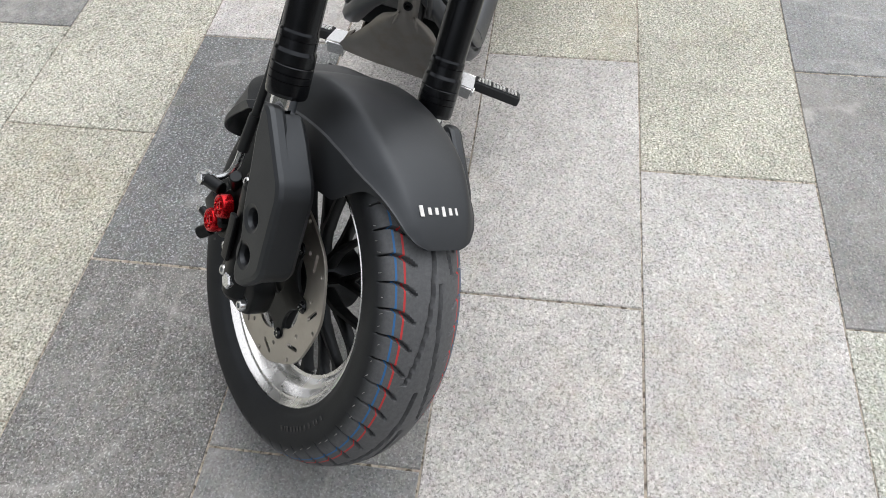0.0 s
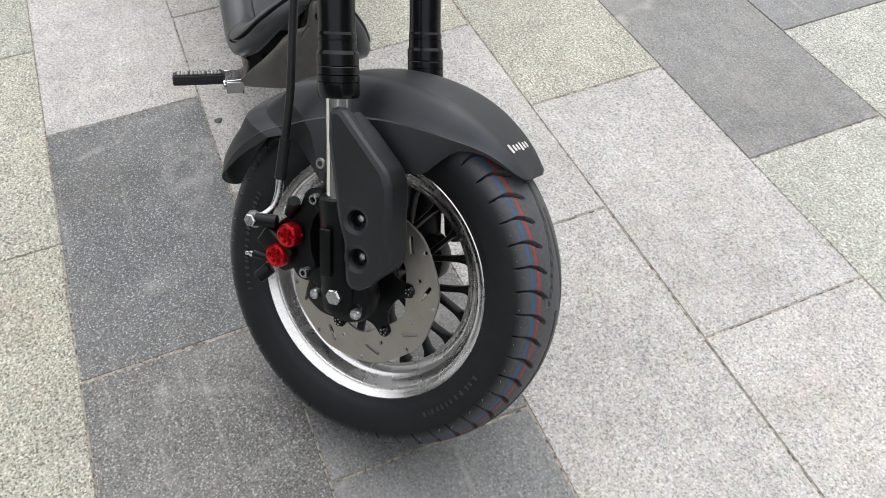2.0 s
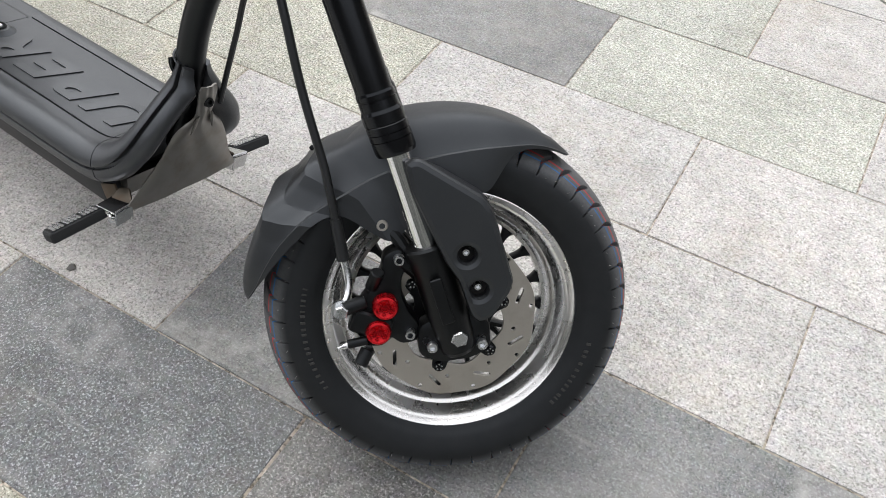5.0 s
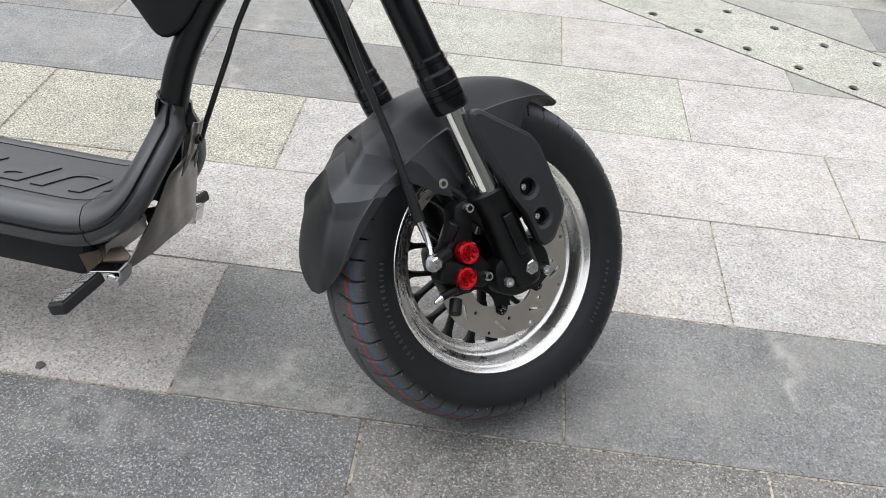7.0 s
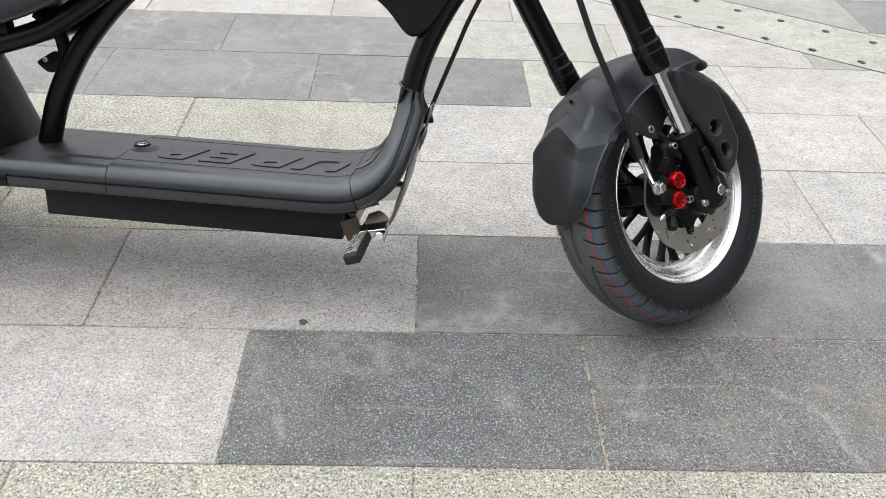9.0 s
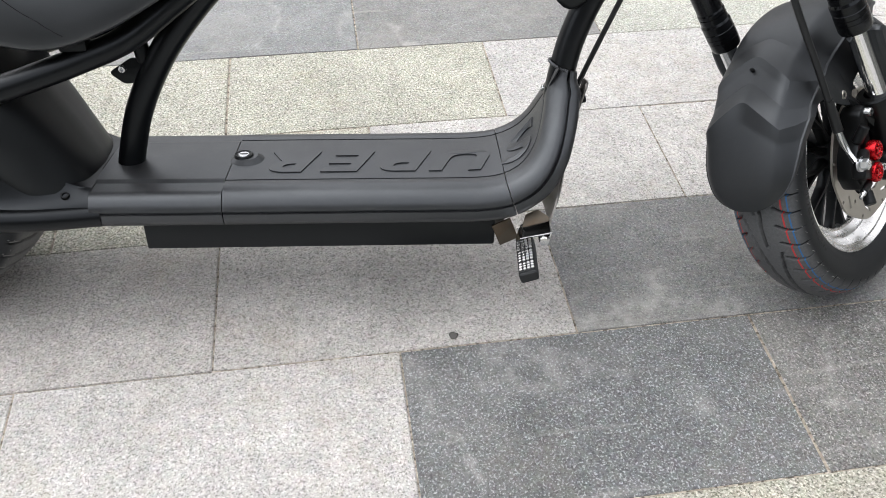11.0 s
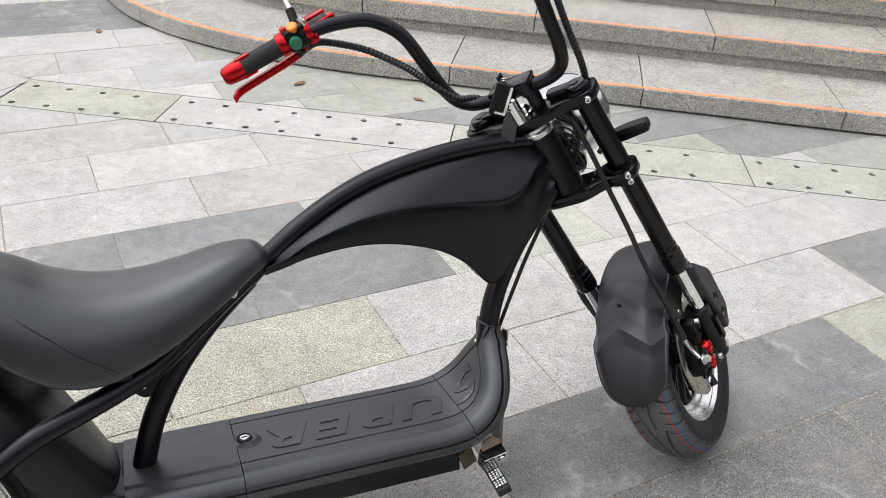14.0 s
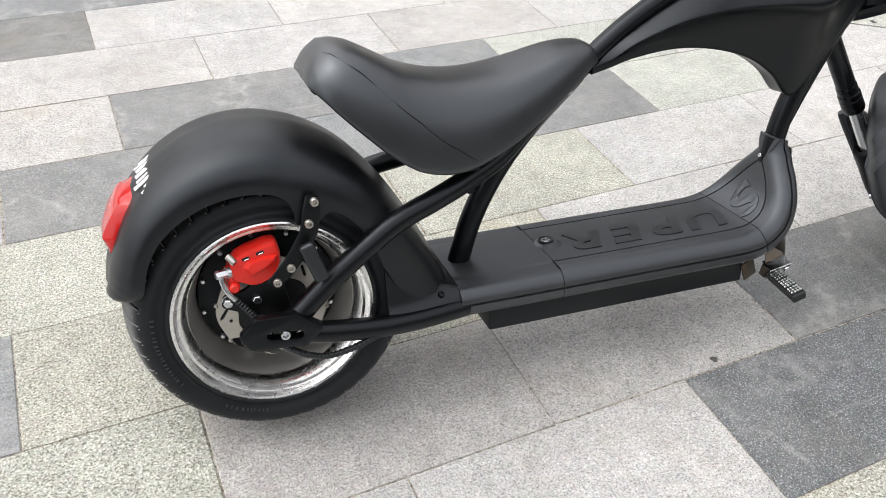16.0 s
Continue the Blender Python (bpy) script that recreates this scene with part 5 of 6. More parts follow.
hose_line = spline([(-1.120, -0.130, 0.301), (-1.101, -0.131, 0.275), (-1.082, -0.137, 0.246), (-1.066, -0.150, 0.225), (-1.050, -0.157, 0.212), (-1.024, -0.158, 0.195), (-0.990, -0.158, 0.184), (-0.944, -0.156, 0.189), (-0.901, -0.150, 0.201), (-0.860, -0.135, 0.206)], 360)
part("brake_hose", tube(hose_line, 0.0054 * (1 + 0.13 * np.sin(np.arange(360) * 0.9)), 360, 10, True, False), CABLE, caliper, "black corrugated hose")
bm = plate(rounded([(-1.143, 0.288), (-1.137, 0.305), (-1.105, 0.308), (-1.088, 0.322), (-1.045, 0.315), (-1.035, 0.265), (-1.06, 0.245), (-1.088, 0.262)], 0.012, 3), [], 0.010, 0.001)
bm.transform(Matrix.Translation((0, -0.120, 0)))
part("caliper_mount", bm, SATIN, caliper)
for x, z in ((-1.087, 0.294), (-1.132, 0.296)):
    part("mount_bolt", bolt((x, -0.122, z), (x, -0.133, z), 0.0075), ZINC, caliper)

# -- fork --
SLANT = 0.050


def fp(name, bm, mat, parent=scooter, label="", angle=35):
    """A part given in the axes of the steered front; its legs and clamps lean back a little."""
    for v in bm.verts:
        v.co.x -= SLANT * min(max(v.co.z, 0.0), 0.27) * min(1.0, max(0.0, (0.80 - v.co.z) / 0.20))
    return part(name, bm, mat, parent, label, STEER if parent is scooter else None, angle)


FX = 0.031
for s in (-1, 1):
    y = 0.105 * s - 0.005
    leg = fp("fork_leg", turned([(0, 0.474), (0.018, 0.474), (0.0208, 0.470), (0.0208, 0.070), (0.0220, 0.067), (0.0220, 0.062), (0.0208, 0.0615), (0.0208, 0.0605), (0.0218, 0.060), (0.0220, 0.050), (0.0240, 0.046), (0.0240, 0.034), (0.0232, 0.033), (0.0240, 0.032), (0.0240, 0.024), (0.0232, 0.0235), (0.0240, 0.023), (0.0240, 0.016), (0.0232, 0.0155), (0.0240, 0.015), (0.0238, 0.002), (0.0225, -0.002), (0.010, -0.002)], (FX, y, 0), "z", 40), GLOSS, scooter, "gloss black upside-down fork leg", 18)
    fp("stanchion", turned([(0.0150, 0.004), (0.0150, -0.145)], (FX, y, 0), "z", 32), CHROME, leg, "bright chromed fork tube")
    slid = turned([(0.0146, -0.116), (0.0240, -0.116), (0.0265, -0.119), (0.0265, -0.140), (0.0255, -0.144), (0.0255, -0.205), (0.0245, -0.232), (0.0225, -0.254), (0.018, -0.260), (0, -0.260)], (FX, 0.105 * s, 0), "z", 36)
    slider = fp("fork_slider", slid, SATIN, leg, "black cast fork slider", 30)
    fp("slider_rib", block(0.015, 0.006, 0.058, (FX - 0.002, y + 0.0245 * s, -0.180), 0.0028, 3), SATIN, slider)
    lug = plate(rounded([(-0.004, -0.214), (0.058, -0.206), (0.072, -0.232), (0.066, -0.262), (0.044, -0.268), (0.006, -0.262), (-0.014, -0.246)], 0.008, 3), [], 0.030, 0.004)
    lug.transform(Matrix.Translation((0, 0.098 * s, 0)))
    fp("axle_lug", lug, SATIN, slider, "", 30)
    for x, z in ((0.001, -0.2405), (0.0590, -0.2560)):
        fp("lug_screw", bolt((x, 0.112 * s, z), (x, 0.120 * s, z), 0.0068, False), ZINC, slider)
    fp("axle_bolt", bolt((0.035, 0.112 * s, -0.2355), (0.035, 0.131 * s, -0.2355), 0.0105), ZINC, slider)
    # guard ahead of each leg: a chamfered outer shell with a front flange turned inwards
    out = rounded([(0.041, -0.017), (0.049, -0.018), (0.103, -0.079), (0.1085, -0.094), (0.1085, -0.181), (0.101, -0.192), (0.077, -0.2115), (0.067, -0.213), (0.063, -0.206), (0.061, -0.160), (0.053, -0.136), (0.046, -0.086), (0.040, -0.046)], 0.004, 2)
    bm = plate(out, [ring(0.0722, -0.1345, 0.0172, 22), ring(0.0740, -0.1795, 0.0172, 22)], 0.022, 0.0068)
    bm.transform(Matrix.Translation((0, 0.1275 * s, 0)))
    guard_p = fp("fork_guard", bm, PLASTIC, leg, "matt black moulded fork guard", 20)
    bm = plate(rounded([(0.0657, -0.0376), (0.1033, -0.0789), (0.1088, -0.0939), (0.1088, -0.1811), (0.1012, -0.1923), (0.0985, -0.190), (0.0985, -0.102)], 0.004, 2), [], 0.046, 0.0068)
    bm.transform(Matrix.Translation((0, 0.1151 * s, 0)))
    fp("guard_flange", bm, PLASTIC, guard_p, "", 20)
    for x, z in ((0.0722, -0.1345), (0.0740, -0.1795)):
        # dark disc puts the recess shade behind each screw
        fp("guard_recess", turned([(0, 0.0), (0.0125, 0.0), (0.0125, 0.006), (0, 0.006)], (x, 0.1165 * s - 0.003, z), "y", 20), HOLE, guard_p)
        fp("guard_screw", bolt((x, 0.119 * s, z), (x, 0.1265 * s, z), 0.0048, False), ZINC, guard_p)
    fp("guard_arm", block(0.060, 0.010, 0.030, (0.056, 0.106 * s, -0.160), 0.004), SATIN, guard_p)

# triple clamps
for z, h, label in ((0.452, 0.021, "black upper fork clamp"), (0.270, 0.022, "black lower fork clamp")):
    shape = rounded([(0.062, -0.137), (0.062, -0.078), (0.040, -0.055), (0.040, 0.055), (0.062, 0.078), (0.062, 0.137), (0.001, 0.137), (0.000, 0.080), (-0.026, 0.040), (-0.026, -0.040), (0.000, -0.080), (0.001, -0.137)], 0.022, 5)
    bm = plate(shape, [], h, 0.003)
    bm.transform(Matrix.Rotation(radians(-90), 4, "X"))
    bm.transform(Matrix.Diagonal((1, -1, 1, 1)) @ Matrix.Translation((0, 0, z)))
    clamp = fp("triple_clamp", bm, GLOSS, scooter, label, 30)
    for s in (-1, 1):
        fp("clamp_collar", turned([(0.0205, z - h * 0.75), (0.0290, z - h * 0.75), (0.0290, z + h * 0.75), (0.0205, z + h * 0.75)], (FX, 0.105 * s, 0), "z", 32, True), GLOSS, clamp)
        for dz in ((0.0,) if z > 0.4 else (0.007, -0.007)):
            fp("clamp_screw", bolt((0.000, 0.128 * s, z + dz), (-0.009, 0.131 * s, z + dz), 0.0062, False), ZINC, clamp)
        if z > 0.4:
            fp("clamp_block", block(0.024, 0.052, 0.016, (0.030, 0.074 * s, 0.471), 0.004), GLOSS, clamp)
            fp("fork_cap", turned([(0, 0.479), (0.008, 0.479), (0.009, 0.477), (0.019, 0.477), (0.0205, 0.475), (0.0205, 0.472), (0, 0.472)], (FX, 0.105 * s, 0), "z", 24), GLOSS, clamp)
fp("stem_nut", turned([(0, 0.482), (0.012, 0.482), (0.016, 0.478), (0.016, 0.468), (0.020, 0.466), (0.020, 0.462), (0, 0.462)], (0, 0, 0), "z", 6), CHROME)
fp("steering_stem", turned([(0.014, 0.25), (0.014, 0.46)], (0, 0, 0), "z", 20), ZINC)

# handlebar
HALF_BAR = [(0.014, 0.0, 0.508), (0.014, 0.050, 0.508), (0.013, 0.088, 0.513), (0.010, 0.112, 0.530), (0.007, 0.124, 0.560), (0.006, 0.130, 0.605), (0.005, 0.136, 0.660), (0.003, 0.143, 0.694), (-0.006, 0.157, 0.725), (-0.022, 0.180, 0.754), (-0.056, 0.213, 0.778), (-0.090, 0.240, 0.792), (-0.130, 0.275, 0.801), (-0.170, 0.318, 0.808), (-0.216, 0.369, 0.815)]
pts = [(x, -y, z) for x, y, z in HALF_BAR[:0:-1]] + HALF_BAR
handlebar = fp("handlebar", tube(pts, 0.0125, 160, 18), MATT, scooter, "black ape-hanger handlebar")
for s in (-1, 1):
    riser = fp("bar_riser", rod((0.014, 0.030 * s, 0.462), (0.014, 0.030 * s, 0.500), 0.014, 24), GLOSS, handlebar)
    fp("riser_cap", block(0.042, 0.026, 0.030, (0.014, 0.030 * s, 0.510), 0.008, 3), GLOSS, handlebar)
    for x in (-0.001, 0.029):
        fp("cap_screw", bolt((x, 0.030 * s, 0.522), (x, 0.030 * s, 0.529), 0.0045, False), ZINC, handlebar)
fp("bar_bridge", block(0.048, 0.085, 0.010, (0.014, 0, 0.524), 0.004, 2), GLOSS, handlebar)


def along(s, u):
    """A place on the handlebar's end, u from 0 (switches) to 1 (tip); s: side."""
    a, b = Vector((-0.140, 0.286 * s, 0.805)), Vector((-0.222, 0.376 * s, 0.816))
    return a.lerp(b, u)


for s in (-1, 1):
    ax = (along(s, 1) - along(s, 0)).normalized()
    fwd = Vector((1, 0, 0)) - ax * ax.x
    fwd.normalize()
    up = ax.cross(fwd) * (-s)
    gm = Matrix.Translation(along(s, 0)) @ Matrix((fwd, up, ax)).transposed().to_4x4()
    ribs = [(0.0130, -0.004)]
    for k in range(26):
        z = 0.002 + k * 0.0032
        ribs += [(0.0168, z), (0.0174, z + 0.0012), (0.0168, z + 0.0024)]
    bm = turned(ribs, axis="z", sides=24)
    bm.transform(gm)
    grip = fp("grip", bm, GRIP, handlebar, "ribbed black rubber grip with red anodised ends")
    bm = turned([(0, 0.116), (0.011, 0.116), (0.0155, 0.111), (0.0178, 0.098), (0.0185, 0.084), (0.0180, 0.076), (0.012, 0.076)], axis="z", sides=24)
    add(bm, block(0.020, 0.008, 0.030, (0.0, 0.015, 0.070), 0.003))
    add(bm, block(0.020, 0.008, 0.030, (0.0, -0.015, 0.070), 0.003))
    bm.transform(gm)
    fp("grip_end", bm, RED, grip, "red anodised grip end")
    bm = turned([(0.0130, -0.014), (0.0205, -0.013), (0.0215, -0.008), (0.0205, 0.000), (0.0190, 0.003), (0.0130, 0.003)], axis="z", sides=24)
    bm.transform(gm)
    fp("grip_collar", bm, RED, grip)
    # switch block
    bm = block(0.038, 0.042, 0.044, (0, 0, -0.034), 0.009, 3)
    bm.transform(gm)
    switch = fp("switch_block", bm, SATIN, handlebar, "black switch block with coloured buttons")
    for (dx, dy, dz), mat, r in (((-0.006, 0.022, -0.018), LENS, 0.006), ((-0.012, 0.020, -0.034), ORANGE, 0.0105), ((-0.020, -0.004, -0.026), GREEN, 0.0115), ((-0.019, 0.006, -0.044), SATIN, 0.005)):
        b = turned([(0, 0.006), (r * 0.8, 0.006), (r, 0.004), (r, -0.004), (0, -0.004)], axis="z", sides=18)
        d = Vector((dx, dy, 0)).normalized()
        b.transform(Matrix.Translation((dx, dy, dz)) @ d.to_track_quat("Z", "Y").to_matrix().to_4x4())
        b.transform(gm)
        fp("button", b, mat, switch)
    # clamp, lever with its reservoir
    bm = turned([(0.0126, -0.062), (0.0210, -0.062), (0.0218, -0.058), (0.0210, -0.049), (0.0126, -0.049)], axis="z", sides=24)
    add(bm, block(0.050, 0.016, 0.020, (0.010, -0.016, -0.060), 0.005))
    bm.transform(gm)
    lever_clamp = fp("lever_clamp", bm, RED, handlebar, "red anodised brake lever clamp")
    for k in (-1, 1):
        b = bolt((0.012 * k, 0.014, -0.0555), (0.013 * k, 0.024, -0.0555), 0.0055, False)
        b.transform(gm)
        fp("clamp_screw", b, ZINC, lever_clamp)
    lv = [(0.014, -0.016, -0.052), (0.016, -0.030, -0.036), (0.015, -0.034, -0.004), (0.012, -0.035, 0.030), (0.010, -0.037, 0.098), (0.010, -0.045, 0.118)]
    b = from_grid([[tuple(Vector(p) + Vector((dx * wv, dy, 0))) for dx, dy in ((-1, -0.0035), (-0.7, -0.0062), (0.7, -0.0062), (1, -0.0035), (1, 0.0035), (0.7, 0.0062), (-0.7, 0.0062), (-1, 0.0035))] for p, wv in zip(spline(lv, 30), np.interp(np.linspace(0, 1, 30), (0, 0.2, 0.7, 0.9, 1), (0.008, 0.0105, 0.0085, 0.0085, 0.006)))], close_v=True, cap=True)
    b.transform(gm)
    fp("brake_lever", b, RED, lever_clamp, "red anodised brake lever")
    b = block(0.026, 0.022, 0.058, (0.027, -0.008, -0.086), 0.006, 3)
    b.transform(gm)
    res = fp("fluid_reservoir", b, RED, lever_clamp, "red brake fluid reservoir")
    b = block(0.030, 0.005, 0.050, (0.030, 0.012, -0.078), 0.002)
    b.transform(gm)
    fp("reservoir_cap", b, RED, res)
    b = block(0.026, 0.014, 0.044, (0.029, 0.004, -0.079), 0.002)
    b.transform(gm)
    fp("sight_glass", b, ZINC, res, "clear-sided bright reservoir window")
    b = rod((0.020, 0.016, -0.045), (0.036, 0.040, -0.050), 0.0085)
    b.transform(gm)
    fp("mirror_socket", b, SATIN, switch)
    b = tube([(0.034, 0.038, -0.050), (0.044, 0.060, -0.052), (0.052, 0.085, -0.055)], 0.0045, 12, 10)
    b.transform(gm)
    fp("mirror_stem", b, CHROME, switch)

# left wiring loom with spiral wrap, right one and brake hose
loom = [tuple(along(1, -0.10) + Vector((0.010, -0.004, -0.030))), (-0.070, 0.268, 0.767), (-0.045, 0.247, 0.744), (-0.024, 0.215, 0.708), (-0.018, 0.180, 0.668), (-0.020, 0.150, 0.635), (-0.018, 0.131, 0.600), (0.000, 0.110, 0.545), (0.020, 0.080, 0.520), (0.045, 0.05, 0.470), (0.05, 0.03, 0.40)]


def wrapped(pts, r, coils, n=420):
    P = spline(pts, n)
    k = np.linspace(0, 1, n)
    return tube(P, r * (1 + 0.08 * np.sign(np.sin(k * coils * 2 * math.pi)) * np.abs(np.sin(k * coils * 2 * math.pi)) ** 0.5), n, 12, True, False)


fp("wiring_loom", wrapped(loom, 0.0066, 64), CABLE, handlebar, "black spiral-wrapped wiring loom")
loom_r = [(-0.085, -0.232, 0.790), (-0.030, -0.185, 0.745), (0.012, -0.162, 0.690), (0.026, -0.150, 0.620), (0.034, -0.140, 0.560), (0.050, -0.128, 0.500), (0.062, -0.110, 0.450), (0.060, -0.08, 0.40)]
fp("wiring_loom", wrapped(loom_r, 0.0064, 56), CABLE, handlebar, "black spiral-wrapped wiring loom")
hose = [(0.050, -0.060, 0.46), (0.012, -0.078, 0.400), (-0.003, -0.085, 0.340), (-0.018, -0.087, 0.252), (-0.031, -0.088, 0.170), (-0.044, -0.0865, 0.090), (-0.0545, -0.0885, -0.012), (-0.066, -0.092, -0.100)]
front_hose = fp("brake_hose", tube(hose, 0.0051, 70, 14), CABLE, scooter, "black front brake hose")
fp("hose_sleeve", tube([(-0.0605, -0.0905, -0.060), (-0.0675, -0.0925, -0.110)], [0.0068, 0.0076], 6, 14, True, False), CABLE, front_hose)
fp("hose_pipe", tube([(-0.067, -0.0925, -0.106), (-0.0690, -0.0950, -0.130), (-0.0740, -0.101, -0.146), (-0.0830, -0.112, -0.157)], [0.0052, 0.0052, 0.0040, 0.0046], 20, 12), ZINC, front_hose, "plated hose fitting")

# headlamp, indicators, horn and wiring behind the fork
lampm = Matrix.Translation((0.138, 0, 0.362)) @ Matrix.Rotation(radians(16), 4, "Y") @ Matrix.Scale(1.02, 4)
bm = turned([(0, -0.070), (0.030, -0.066), (0.058, -0.048), (0.076, -0.018), (0.083, 0.018), (0.086, 0.024), (0.086, 0.034), (0.080, 0.038), (0.074, 0.034)], axis="x", sides=48)
bm.transform(lampm)
headlamp = fp("headlamp", bm, DIMCHROME, scooter, "round chromed headlamp")
bm = turned([(0, 0.046), (0.04, 0.043), (0.078, 0.034), (0.074, 0.030), (0, 0.036)], axis="x", sides=48)
bm.transform(lampm)
fp("lamp_glass", bm, WHITE, headlamp)
for s in (-1, 1):
    bm = bmesh.new()
    rows_i = [(0.088, 0.085, 0.006, 0.006), (0.095, 0.098, 0.010, 0.011), (0.100, 0.122, 0.013, 0.0125), (0.104, 0.150, 0.0145, 0.0115), (0.106, 0.168, 0.0145, 0.0105), (0.1065, 0.1725, 0.012, 0.0085)]
    add(bm, from_grid([[(x - 0.012 + e * a, y * s, 0.318 + f * b) for e, f in ((-1, -0.55), (-0.75, -1), (0.75, -1), (1, -0.55), (1, 0.55), (0.75, 1), (-0.75, 1), (-1, 0.55))] for x, y, a, b in spline(rows_i, 18)], close_v=True, cap=True))
    ind = fp("indicator", bm, SATIN, scooter, "black front turn indicator on a short stalk")
    fp("indicator_stalk", rod((0.050, 0.075 * s, 0.312), (0.096, 0.095 * s, 0.325), 0.0055), SATIN, ind)
wr = random.Random(7)
for k in range(9):
    a = (0.03 + wr.uniform(-0.01, 0.02), wr.uniform(-0.05, 0.05), 0.43)
    b = (0.05 + wr.uniform(-0.01, 0.03), wr.uniform(-0.06, 0.06), 0.36)
    c = (0.03 + wr.uniform(-0.01, 0.02), wr.uniform(-0.05, 0.05), 0.30)
    fp("wire", tube([a, b, c], wr.uniform(0.0022, 0.004), 16, 8), CABLE, headlamp)
fp("horn", turned([(0, 0), (0.030, 0.002), (0.034, 0.006), (0.034, 0.014), (0.02, 0.022), (0, 0.024)], (0.065, 0, 0.300), "x", 28), CHROME, scooter, "small chromed horn")
# cable down the frame tube to the deck
part("frame_cable", tube([(0.124, 0.002, 0.652), (0.106, 0.005, 0.606), (0.084, 0.009, 0.556), (0.062, 0.014, 0.506), (0.0455, 0.020, 0.460), (0.0255, 0.0255, 0.405), (0.006, 0.0305, 0.350), (-0.0045, 0.033, 0.318)], 0.0042, 50, 10), CABLE, scooter, "thin black cable along the frame tube")

# -- front mudguard --
stations = [  # angle round the wheel, crown radius, half width of the crown, half width of the side, lower edge radius
    (37, 0.252, 0.020, 0.022, 0.250), (38.5, 0.2535, 0.034, 0.038, 0.2495), (43, 0.256, 0.043, 0.052, 0.246), (50, 0.259, 0.046, 0.062, 0.238), (55.5, 0.261, 0.045, 0.069, 0.224), (59.0, 0.262, 0.045, 0.075, 0.178), (72, 0.264, 0.045, 0.078, 0.158),
    (92, 0.266, 0.046, 0.079, 0.150), (100, 0.266, 0.046, 0.079, 0.137), (108, 0.267, 0.046, 0.079, 0.139), (112, 0.267, 0.047, 0.078, 0.165), (114, 0.2655, 0.048, 0.078, 0.193), (118, 0.2738, 0.049, 0.079, 0.210), (124.5, 0.2675, 0.050, 0.079, 0.2175), (128.5, 0.2772, 0.050, 0.079, 0.2195),
    (137, 0.2748, 0.050, 0.077, 0.229), (144, 0.2735, 0.050, 0.073, 0.238), (149, 0.270, 0.047, 0.066, 0.246), (153, 0.266, 0.040, 0.056, 0.251), (156, 0.262, 0.030, 0.043, 0.255), (158, 0.260, 0.018, 0.028, 0.257), (159, 0.259, 0.008, 0.012, 0.258)]
stations = np.array(stations)
# two ridges across the back: a slope up to each, a sharp crest and a fall behind it
BREAKS = (98, 107, 110.5, 116.5, 123.5, 130)
q = [u for u in np.linspace(37, 159, 150) if not any(abs(u - b) < 0.5 for b in BREAKS)]
q = np.array(sorted(q + list(BREAKS)))
crown_a = (37, 43, 50, 59, 72, 92, 98, 107, 110.5, 116.5, 123.5, 130, 137, 145, 150, 154, 157, 159)
crown_r = (0.252, 0.256, 0.259, 0.262, 0.264, 0.2650, 0.2628, 0.2704, 0.2668, 0.2655, 0.2750, 0.2688, 0.2680, 0.2675, 0.2665, 0.264, 0.2615, 0.259)
tab = np.stack([np.interp(q, stations[:, 0], stations[:, k]) for k in range(1, 5)], 1)
smooth_r = np.interp(q, (37, 43, 50, 59, 72, 92, 137, 145, 150, 154, 157, 159), (0.252, 0.256, 0.259, 0.262, 0.264, 0.265, 0.268, 0.2675, 0.2665, 0.264, 0.2615, 0.259))
creases = np.interp(q, (37, 40, 44, 48, 53, 56, 62, 72, 86, 97, 110, 116, 130, 150, 159), (0.2505, 0.2495, 0.2485, 0.245, 0.238, 0.233, 0.226, 0.217, 0.211, 0.211, 0.214, 0.222, 0.234, 0.247, 0.2582))
tab[:, 0] = np.interp(q, crown_a, crown_r)


def eased(col, reach):
    """Rounds the kinks of a table over the angles q, the ends kept."""
    out = []
    for a, v in zip(q, col):
        near_by = np.exp(-((q - a) / max(0.3, min(reach, (a - 37) / 2, (159 - a) / 2))) ** 2)
        out.append(float((near_by * col).sum() / near_by.sum()))
    return np.array(out)


